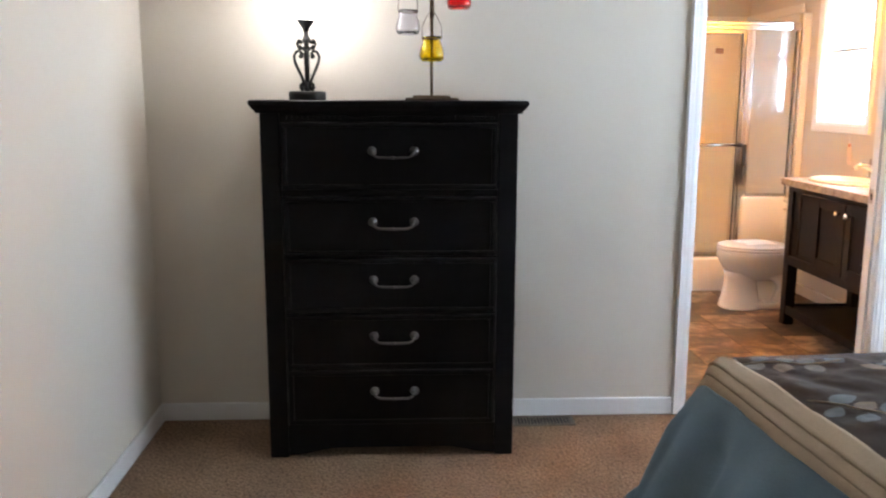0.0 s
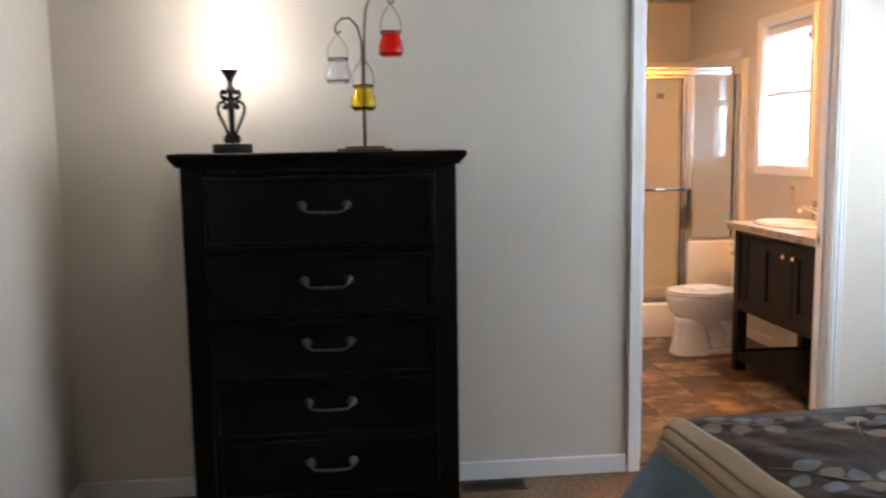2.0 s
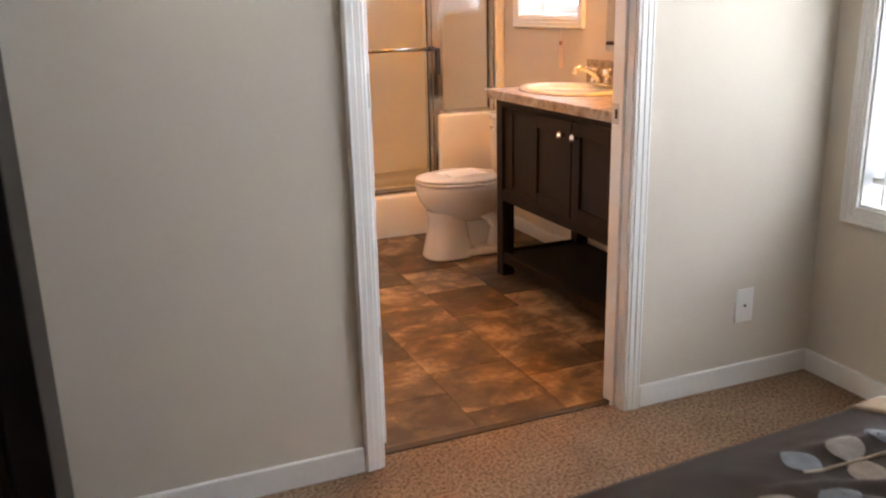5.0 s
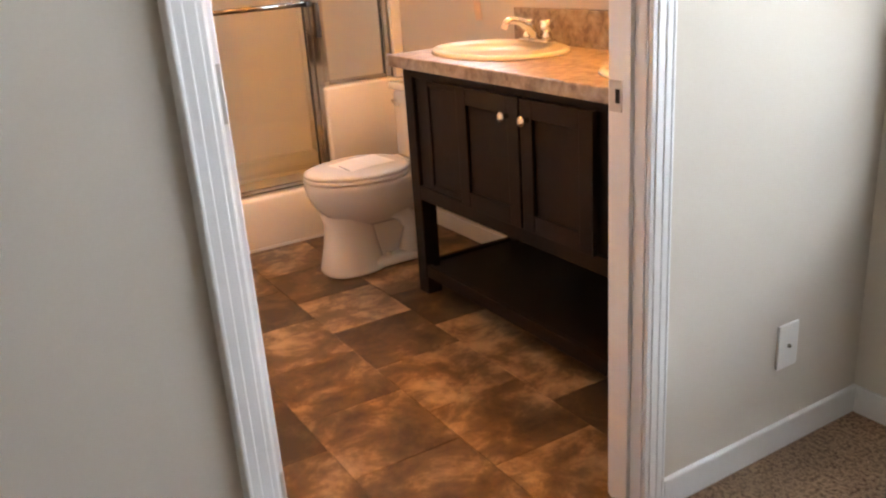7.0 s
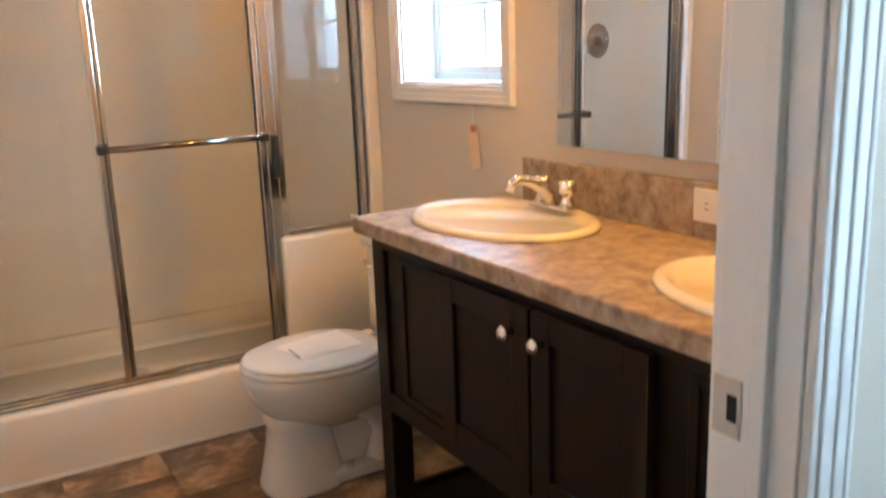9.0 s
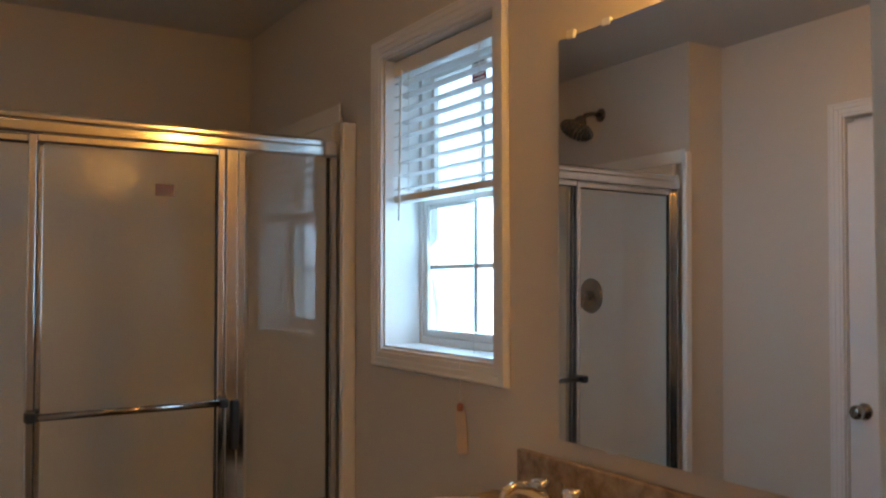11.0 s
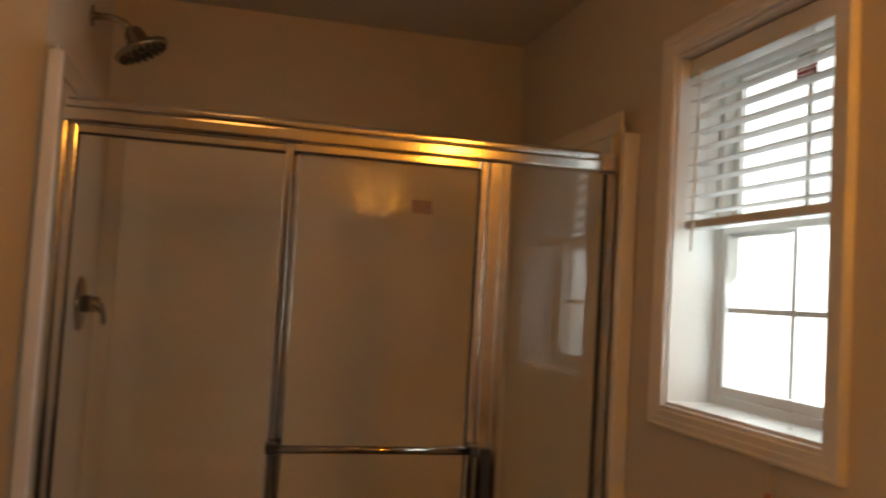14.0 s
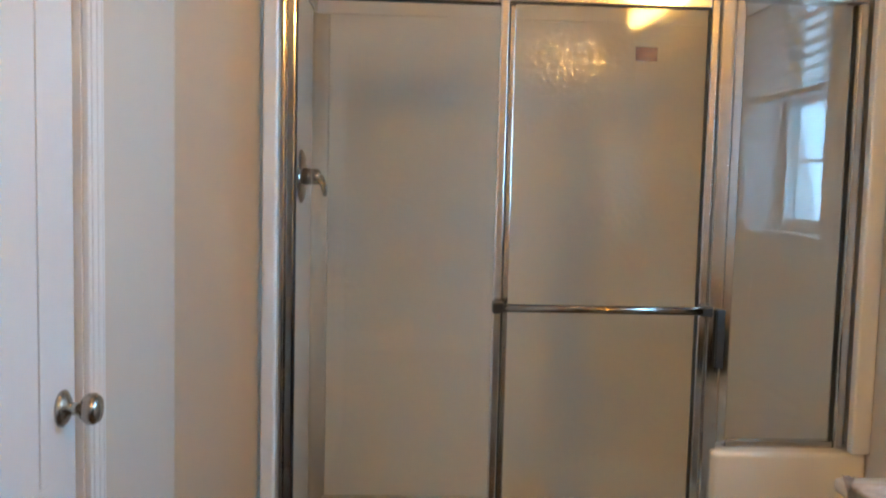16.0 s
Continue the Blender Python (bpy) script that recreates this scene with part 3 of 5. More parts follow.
def counter():
    c = thing("countertop", "brown granite-look laminate countertop with backsplash", "countertop", (3.3, 4.55, 0.842))
    top = B()
    x0, x1, y0, y1 = 3.066, XE - 0.002, 3.85, 5.275
    r, corner = 0.012, []
    for cx, cy, a in ((x0 + r, y0 + r, 180), (x1 - r, y0 + r, 270), (x1 - r, y1 - r, 0), (x0 + r, y1 - r, 90)):
        corner += [(cx + r * math.cos(radians(a + k * 22.5)), cy + r * math.sin(radians(a + k * 22.5))) for k in range(5)]
    loops = [corner] + [[(p[0], p[1]) for p in oval(SINK_X - 0.006, cy, 0, SINK_RX - 0.02, SINK_RY - 0.02, 40)] for cy in SINKS]
    for z in (0.842, 0.882):
        edges = []
        for loop in loops:
            vs = [top.verts.new((p[0], p[1], z)) for p in loop]
            edges += [top.edges.new((vs[i], vs[(i + 1) % len(vs)])) for i in range(len(vs))]
        bmesh.ops.triangle_fill(top, edges=edges, use_beauty=True)
    top.verts.ensure_lookup_table()
    half, start = len(top.verts) // 2, 0
    for loop in loops:
        n = len(loop)
        for i in range(n):
            a, b = start + i, start + (i + 1) % n
            top.faces.new((top.verts[a], top.verts[b], top.verts[half + b], top.verts[half + a]))
        start += n
    rim = [e for e in top.edges if all(v.co.z > 0.88 and (v.co.x < x0 + 0.013 or v.co.y > y1 - 0.013) for v in e.verts)]
    bmesh.ops.bevel(top, geom=rim, offset=0.005, segments=2, profile=0.5, affect="EDGES")
    part("slab", top, COUNTER, c)
    part("backsplash", bx(XE - 0.022, XE - 0.002, 3.85, 5.165, 0.882, 1.003, bevel=0.003), COUNTER, c)


counter()


def sink(cy):
    s = thing("sink", "oval drop-in bisque porcelain sink in the countertop", "sink", (3.32, cy, 0.882), "bathroom sinks")
    cx, rx, ry = SINK_X, SINK_RX, SINK_RY
    bowl = B()
    rings = [oval(cx, cy, 0.8825, rx, ry, 56), oval(cx, cy, 0.890, rx - 0.001, ry - 0.001, 56), oval(cx, cy, 0.8965, rx - 0.008, ry - 0.008, 56), oval(cx, cy, 0.898, rx - 0.018, ry - 0.018, 56), oval(cx - 0.004, cy, 0.896, rx - 0.028, ry - 0.027, 56)]
    for f, dx, z in ((0.80, 0.020, 0.888), (0.775, 0.020, 0.872), (0.73, 0.020, 0.835), (0.64, 0.018, 0.795), (0.48, 0.015, 0.768), (0.28, 0.012, 0.757), (0.10, 0.010, 0.754)):
        rings.append(oval(cx - dx, cy, z, rx * f, ry * f, 56))
    loft(bowl, rings)
    part("basin", bowl, BISQUE, s, "", True)
    part("drain", lathe(B(), [(0, 0), (0.022, 0), (0.020, 0.002), (0, 0.0015)], at(cx - 0.010, cy, 0.7545), 20), CHROME, s, "chrome drain", True)
    cy -= 0.028
    f = thing("faucet", "two-handle chrome centreset faucet on the sink", "faucet", (3.47, cy, 0.898), "bathroom faucets")
    body = B()
    box(body, 3.448, 3.500, cy - 0.078, cy + 0.078, 0.897, 0.913, bevel=0.007, seg=3)
    part("base", body, CHROME, f, "", True)
    spout = tube(B(), [(3.474, cy, 0.905), (3.462, cy, 0.932), (3.436, cy, 0.958), (3.40, cy, 0.976), (3.366, cy, 0.983), (3.345, cy, 0.974), (3.337, cy, 0.956)], [0.019, 0.0175, 0.0155, 0.014, 0.0125, 0.012, 0.011], 16)
    part("spout", spout, CHROME, f, "", True)
    part("lift_rod", tube(B(), [(3.492, cy, 0.905), (3.492, cy, 0.975)], 0.0025, 8), CHROME, f)
    for dy in (-0.052, 0.052):
        h = lathe(B(), [(0, 0), (0.020, 0), (0.017, 0.014), (0.012, 0.022), (0.019, 0.030), (0.024, 0.036), (0.024, 0.058), (0.019, 0.064), (0, 0.066)], at(3.476, cy + dy, 0.911), 12)
        part("handle", h, CHROME, f, "clear-capped chrome handle", True)


for sink_y in SINKS:
    sink(sink_y)


def vanity_mirror():
    m = thing("mirror", "large frameless wall mirror above the vanity", "mirror", (XE - 0.002, 4.45, 1.047))
    plate = B()
    tilt = 0.017
    loft(plate, [[(XE - 0.002, 5.018, z), (XE - 0.002, 3.90, z), (XE - 0.008 - tilt - lean, 3.90, z), (XE - 0.008 - lean, 5.018, z)] for z, lean in ((1.047, 0.007), (1.944, 0.0))])
    part("plate", plate, MIRROR, m)
    for y in (4.86, 4.10):
        for z in (1.042, 1.938):
            part("clip", bx(XE - 0.013, XE - 0.002, y - 0.012, y + 0.012, z, z + 0.016, bevel=0.002), PLASTIC, m, "clear plastic mirror clip")
    part("clip", bx(XE - 0.013, XE - 0.002, 4.962, 4.986, 1.938, 1.958, bevel=0.002), PLASTIC, m, "clear plastic mirror clip")
    part("clip", bx(XE - 0.013, XE - 0.002, 4.978, 5.002, 1.09, 1.105, bevel=0.002), CHROME, m, "metal mirror clip")


vanity_mirror()


def light_bar():
    v = thing("vanity_light_bar", "chrome bar light with lit globe bulbs on the wall", "wall light", (XE - 0.002, 4.37, 2.10))
    part("bar", bx(XE - 0.030, XE - 0.002, 4.08, 4.680, 2.092, 2.200, bevel=0.004), CHROME, v, "polished chrome back bar")
    for y in (4.60, 4.45, 4.30, 4.15):
        s = lathe(B(), [(0, 0), (0.024, 0), (0.024, 0.006), (0.021, 0.008), (0.021, 0.042), (0.018, 0.046), (0, 0.046)], at(XE - 0.030, y, 2.150, TO_WEST), 24)
        so = part("socket", s, CHROME, v, "", True)
        ball = B()
        bmesh.ops.create_uvsphere(ball, u_segments=28, v_segments=16, radius=0.043, matrix=Matrix.Translation((XE - 0.110, y, 2.150)))
        part("bulb", ball, BULB, v, "lit round globe bulb", True)


light_bar()


def ceiling_light():
    c = thing("ceiling_light", "lit flush ceiling lamp with an alabaster glass bowl", "ceiling light", (2.45, 5.28, CZ))
    part("base", lathe(B(), [(0, 0), (0.09, 0), (0.09, -0.02), (0, -0.02)], at(2.45, 5.28, CZ - 0.001), 32), NICKEL, c, "", True)
    dome = part("bowl", lathe(B(), [(0.150, -0.018), (0.147, -0.028), (0.122, -0.048), (0.078, -0.065), (0.03, -0.073), (0.0, -0.074)], at(2.45, 5.28, CZ), 40), DOME, c, "", True)
    part("finial", lathe(B(), [(0, -0.071), (0.018, -0.075), (0.020, -0.081), (0.010, -0.087), (0.009, -0.099), (0, -0.103)], at(2.45, 5.28, CZ), 16), NICKEL, c, "", True)


ceiling_light()


# ---- bathroom: toilet ----
def egg(cx, cy, z, front, back, half, n=40):
    """Outline of a toilet bowl that points towards -x."""
    pts = []
    for i in range(n):
        a = 2 * math.pi * i / n
        c, s = math.cos(a), math.sin(a)
        pts.append((cx + (front if c < 0 else back) * c, cy + half * s * (1.0 if c < 0 else 1.0), z))
    return pts


def toilet():
    cy = 5.60
    t = thing("toilet", "white two-piece toilet with a closed lid", "toilet", (3.15, cy, 0))
    bowl = B()
    loops = [(0.186, 0.118, 0.20, 0.072), (0.200, 0.140, 0.21, 0.088), (0.218, 0.168, 0.218, 0.108), (0.240, 0.198, 0.226, 0.131), (0.265, 0.224, 0.232, 0.150), (0.295, 0.245, 0.236, 0.166), (0.330, 0.260, 0.24, 0.177), (0.360, 0.267, 0.24, 0.183), (0.376, 0.266, 0.238, 0.182), (0.384, 0.259, 0.235, 0.177)]
    loft(bowl, [egg(3.10, cy, z, front, back, half, 48) for z, front, back, half in loops])
    part("bowl", bowl, PORCELAIN, t, "", True)
    column = B()
    loft(column, [oval(2.995, cy, z, rx, ry, 40, 2.6) for z, rx, ry in ((0.0, 0.130, 0.116), (0.010, 0.130, 0.116), (0.022, 0.127, 0.113), (0.06, 0.119, 0.104), (0.11, 0.109, 0.093), (0.16, 0.101, 0.084), (0.20, 0.099, 0.082), (0.24, 0.108, 0.092))])
    part("pedestal", column, PORCELAIN, t, "", True)
    part("rear_body", bx(3.06, 3.33, cy - 0.050, cy + 0.050, 0.02, 0.25, bevel=0.02, seg=3), PORCELAIN, t, "", True)
    part("foot_plate", bx(3.02, 3.345, cy - 0.104, cy + 0.104, 0.0, 0.045, bevel=0.018, seg=4), PORCELAIN, t, "", True)
    seat = B()
    loft(seat, [egg(3.10, cy, 0.385, 0.262, 0.17, 0.182), egg(3.10, cy, 0.389, 0.268, 0.17, 0.187), egg(3.10, cy, 0.398, 0.268, 0.17, 0.187), egg(3.10, cy, 0.402, 0.262, 0.168, 0.182)])
    part("seat", seat, SEAT, t, "", True)
    for s in (-1, 1):
        trap = tube(B(), [(3.12, cy + s * 0.070, 0.25), (3.20, cy + s * 0.072, 0.22), (3.25, cy + s * 0.072, 0.15), (3.22, cy + s * 0.070, 0.07), (3.30, cy + s * 0.068, 0.03)], 0.040, 14)
        part("trapway", trap, PORCELAIN, t, "", True)
    lid = B()
    loft(lid, [egg(3.10, cy, 0.404, 0.258, 0.17, 0.178), egg(3.10, cy, 0.408, 0.265, 0.17, 0.184), egg(3.10, cy, 0.416, 0.264, 0.17, 0.183), egg(3.10, cy, 0.422, 0.245, 0.16, 0.166), egg(3.10, cy, 0.426, 0.17, 0.11, 0.11)])
    part("lid", lid, SEAT, t, "", True)
    part("tank", bx(3.350, 3.540, cy - 0.205, cy + 0.205, 0.375, 0.668, bevel=0.02, seg=4), PORCELAIN, t, "", True)
    part("tank_lid", bx(3.338, 3.546, cy - 0.215, cy + 0.215, 0.668, 0.702, bevel=0.010, seg=3), PORCELAIN, t, "", True)
    lever = tube(B(), [(3.345, cy + 0.16, 0.625), (3.325, cy + 0.16, 0.625), (3.318, cy + 0.13, 0.622), (3.318, cy + 0.09, 0.617)], 0.007, 10)
    part("flush_lever", lever, CHROME, t, "chrome flush lever", True)
    for s in (-1, 1):
        part("bolt_cap", lathe(B(), [(0.014, 0), (0.014, 0.010), (0.009, 0.017), (0, 0.019)], at(3.12, cy + s * 0.085, 0.044), 14, caps=False), PORCELAIN, t, "", True)
        part("seat_hinge", bx(3.268, 3.300, cy + s * 0.075 - 0.02, cy + s * 0.075 + 0.02, 0.385, 0.412, bevel=0.005), SEAT, t)
    p = thing("paper_leaflet", "folded white paper leaflet lying on the toilet lid", "paper", (3.10, cy, 0.428))
    sheet = B()
    loft(sheet, [[(2.99, cy - 0.10, 0.4265), (2.96, cy + 0.06, 0.4265), (2.962, cy + 0.062, 0.4282), (2.992, cy - 0.098, 0.4282)], [(3.10, cy - 0.085, 0.4300), (3.07, cy + 0.085, 0.4300), (3.07, cy + 0.085, 0.4315), (3.10, cy - 0.085, 0.4315)], [(3.20, cy - 0.07, 0.4268), (3.19, cy + 0.11, 0.4268), (3.19, cy + 0.11, 0.4283), (3.20, cy - 0.07, 0.4283)]])
    part("sheet", sheet, PAPER, p)
    part("text_block", bx(2.985, 2.992, cy - 0.075, cy + 0.02, 0.4284, 0.4289), GREY_INK, p)


toilet()


# ---- bathroom: shower ----
SL, SR = 2.055, 3.512     # clear opening between the end posts
SG = 6.125                # plane of the doors


def shower():
    s = thing("shower_stall", "white one-piece fibreglass shower stall with low front wall", "shower", (2.78, 6.5, 0))
    base = B()
    box(base, 2.006, XE - 0.001, 6.075, 6.16, 0, 0.236, bevel=0.018, seg=4)
    box(base, 2.006, XE - 0.001, 6.15, YK - 0.001, 0, 0.10)
    part("threshold", base, FIBER, s, "", True)
    pan = [(YK - 0.0452, 0.098), (YK - 0.0452, 0.175), (YK - 0.048, 0.158), (YK - 0.056, 0.144), (YK - 0.074, 0.128), (YK - 0.105, 0.115), (YK - 0.150, 0.106), (YK - 0.22, 0.1003), (YK - 0.22, 0.098)]
    part("pan_cove", loft(B(), [[(x, y, z) for y, z in pan] for x in (2.029, 3.521)]), COVE, s, "", True)
    part("curb_sticker", bx(2.068, 2.136, 6.0738, 6.0745, 0.036, 0.080), GASKET, s, "small black sticker on the curb")
    part("curb_caulk", bx(2.006, 3.5, 6.066, 6.075, 0, 0.010), TRIM, s)
    part("shower_wall", bx(2.006, 2.028, 6.161, YK - 0.001, 0.075, 1.965, bevel=0.008), FIBER, s)
    part("shower_wall", bx(3.522, XE - 0.001, 6.161, YK - 0.001, 0.075, 1.965, bevel=0.008), FIBER, s)
    part("shower_wall", bx(2.028, 3.522, YK - 0.045, YK - 0.001, 0.075, 1.965, bevel=0.008), WAVY, s)
    # rounded inner corners of the moulding
    for cx, s_x in ((2.028, 1), (3.522, -1)):
        cove, yb, r = B(), YK - 0.045, 0.055
        edge = [(cx, yb)] + [(cx + s_x * (r - r * math.cos(a)), yb - r + r * math.sin(a)) for a in (radians(10 * k) for k in range(10))]
        edge[1], edge[-1] = (cx, yb - r), (cx + s_x * r, yb)
        loft(cove, [[Vector((x, y, z)) for x, y in edge] for z in (0.0755, 1.928)])
        part("corner_cove", cove, COVE, s, "", True)
    # low wall at the window end
    part("low_wall", bx(3.162, XE - 0.001, 6.075, 6.162, 0.237, 0.670, bevel=0.014, seg=4), FIBER, s, "", True)
    # white frame strip round the opening
    part("frame_strip", bx(2.016, 2.050, 6.064, 6.092, 0.237, 1.972, bevel=0.005), TRIM, s)
    part("frame_strip", bx(3.516, XE - 0.0005, 6.064, 6.092, 0.671, 1.925, bevel=0.005), TRIM, s)
    rims = B()
    box(rims, 2.028, 2.036, 6.09, YK - 0.05, 1.93, 1.99, bevel=0.003)
    box(rims, 3.514, 3.522, 6.09, YK - 0.05, 1.93, 1.99, bevel=0.003)
    box(rims, 2.036, 3.514, YK - 0.052, YK - 0.045, 1.93, 1.99, bevel=0.003)
    part("top_flange", rims, FIBER, s)
    part("drain", lathe(B(), [(0, 0), (0.05, 0), (0.048, 0.003), (0, 0.003)], at(2.71, 6.625, 0.1005), 24), CHROME, s, "chrome floor drain")

    e = thing("shower_enclosure", "chrome framed sliding glass shower doors", "shower door", (2.78, SG, 0.237))
    head = B()
    box(head, SL - 0.004, 3.468, SG - 0.030, SG + 0.030, 1.812, 1.846, bevel=0.006, seg=3)
    box(head, SL - 0.004, 3.468, SG - 0.027, SG + 0.027, 1.842, 1.872, bevel=0.012, seg=5)
    part("end_cap", bx(3.4685, SR + 0.004, SG - 0.024, SG + 0.024, 1.814, 1.866, bevel=0.008, seg=3), SATIN, e, "dull rail end bracket")
    part("top_rail", head, SILVER, e, "bright aluminium header rail")
    part("bottom_track", bx(SL, 3.170, SG - 0.022, SG + 0.024, 0.2365, 0.252, bevel=0.004), SILVER, e)
    part("wall_post", bx(SL - 0.003, SL + 0.008, SG - 0.022, SG + 0.022, 0.252, 1.812, bevel=0.004), SILVER, e)
    part("wall_post", bx(SR - 0.022, SR + 0.003, SG - 0.022, SG + 0.022, 0.671, 1.812, bevel=0.004), SILVER, e)
    post = B()
    box(post, 3.138, 3.176, SG - 0.026, SG + 0.026, 0.252, 1.812, bevel=0.004)
    box(post, 3.176, 3.203, SG - 0.020, SG + 0.020, 0.684, 1.812, bevel=0.004)
    part("middle_post", post, SILVER, e)
    part("sill_channel", bx(3.203, SR - 0.022, SG - 0.014, SG + 0.014, 0.6705, 0.691, bevel=0.003), SILVER, e)
    for x0, x1, y, name in ((SL + 0.008, 2.63, SG + 0.012, "rear_door"), (2.588, 3.136, SG - 0.012, "front_door")):
        d = part(name, box(box(box(box(B(), x0, x0 + 0.022, y - 0.010, y + 0.010, 0.253, 1.81, bevel=0.004), x1 - 0.022, x1, y - 0.010, y + 0.010, 0.253, 1.81, bevel=0.004), x0 + 0.022, x1 - 0.022, y - 0.010, y + 0.010, 0.253, 0.270, bevel=0.003), x0 + 0.022, x1 - 0.022, y - 0.010, y + 0.010, 1.788, 1.81, bevel=0.003), SILVER, e)
        pane = part("pane", bx(x0 + 0.018, x1 - 0.018, y - 0.0025, y + 0.0025, 0.266, 1.792), DOOR_GLASS if name == "front_door" else SHOWER_GLASS, d)
        pane.visible_shadow = False
        gk = B()
        for a0, a1 in ((x0 + 0.022, x0 + 0.026), (x1 - 0.026, x1 - 0.022)):
            box(gk, a0, a1, y - 0.006, y + 0.006, 0.270, 1.788)
        box(gk, x0 + 0.026, x1 - 0.026, y - 0.006, y + 0.006, 1.784, 1.788)
        part("gasket", gk, GASKET, d)
        if name == "front_door":
            part("towel_bar", tube(B(), [(x0 + 0.012, y - 0.042, 1.033), (x1 - 0.010, y - 0.042, 1.033)], 0.0105, 14), CHROME_DARK_REFLECTION, d, "polished metal towel bar", True)
            for xx in (x0 + 0.011, x1 - 0.011):
                part("bar_bracket", bx(xx - 0.014, xx + 0.014, y - 0.054, y - 0.010, 1.019, 1.047, bevel=0.005), GASKET, d, "dark bar bracket")
            lab = part("label", bx(2.93, 2.985, y + 0.004, y + 0.0046, 1.655, 1.690), KRAFT, d, "small brown sticker")
            part("label_text", bx(2.932, 2.983, y + 0.004, y + 0.0044, 1.585, 1.652), FILM, lab)
    fixed = part("fixed_pane", bx(3.200, SR - 0.020, SG - 0.0025, SG + 0.0025, 0.688, 1.812), SHOWER_GLASS, e)
    fixed.visible_shadow = False
    part("fixed_gasket", box(B(), SR - 0.0245, SR - 0.0225, SG - 0.008, SG + 0.008, 0.692, 1.811), GASKET, e)
    part("bumper", bx(3.158, 3.180, SG - 0.040, SG - 0.0265, 0.885, 1.035, bevel=0.003), GASKET, e, "dark rubber bumper")


shower()


def shower_fittings():
    v = thing("shower_valve", "brushed nickel lever shower valve on the stall wall", "shower valve", (2.028, 6.70, 1.35))
    part("escutcheon", lathe(B(), [(0, 0), (0.085, 0), (0.086, 0.005), (0.075, 0.012), (0.03, 0.016), (0, 0.016)], at(2.0285, 6.70, 1.35, TO_EAST), 36), NICKEL, v, "", True)
    part("hub", lathe(B(), [(0, 0.014), (0.027, 0.014), (0.025, 0.055), (0.020, 0.062), (0, 0.063)], at(2.0285, 6.70, 1.35, TO_EAST), 24), NICKEL, v, "", True)
    part("lever", tube(B(), [(2.075, 6.70, 1.352), (2.092, 6.69, 1.345), (2.104, 6.68, 1.322), (2.108, 6.675, 1.290)], [0.014, 0.013, 0.010, 0.007], 12), NICKEL, v, "", True)
    h = thing("shower_fixture", "round brushed nickel rain shower head on its arm", "shower head", (2.006, 6.66, 2.235))
    part("wall_flange", lathe(B(), [(0, 0), (0.034, 0), (0.032, 0.006), (0.014, 0.010), (0, 0.010)], at(2.0055, 6.66, 2.235, TO_EAST), 24), NICKEL, h, "", True)
    part("arm", tube(B(), [(2.01, 6.66, 2.235), (2.06, 6.66, 2.2355), (2.10, 6.66, 2.225), (2.135, 6.66, 2.190)], 0.0115, 12), NICKEL, h, "", True)
    tilt = at(2.128, 6.66, 2.200, Matrix.Rotation(radians(152), 4, "Y"))
    head = part("head", lathe(B(), [(0, -0.012), (0.020, -0.010), (0.030, 0.004), (0.034, 0.028), (0.036, 0.030), (0.036, 0.038), (0.050, 0.044), (0.078, 0.052), (0.084, 0.058), (0.085, 0.066), (0.080, 0.071), (0, 0.071)], tilt, 36), NICKEL, h, "", True)
    for ring, count in ((0.070, 20), (0.048, 13), (0.025, 7)):
        for i in range(count):
            a = 2 * math.pi * i / count
            part("nozzle", lathe(B(), [(0.0055, 0.070), (0.005, 0.080), (0.0, 0.081)], tilt @ at(ring * math.cos(a), ring * math.sin(a), 0), 6, caps=False), GASKET, head)


shower_fittings()

tagx = thing("hang_tag", "small pinkish paper tag hanging on the blind cord", "tag", (XE - 0.012, 5.425, 0.95))
part("string", tube(B(), [(XE - 0.016, 5.420, 1.190), (XE - 0.013, 5.421, 1.078)], 0.0014, 6), PLASTIC, tagx)
part("toggle", lathe(B(), [(0.0, 0), (0.007, 0.002), (0.010, 0.014), (0.006, 0.022), (0, 0.023)], at(XE - 0.013, 5.422, 1.056), 12), TAG_RED, tagx, "small reddish cord toggle", True)
card = bx(-0.0008, 0.0008, -0.014, 0.014, -0.112, 0.0)
bmesh.ops.transform(card, matrix=at(XE - 0.013, 5.422, 1.058, Matrix.Rotation(radians(-7), 4, "X") @ Matrix.Rotation(radians(35), 4, "Z")), verts=card.verts)
part("card", card, TAG_PAPER, tagx)


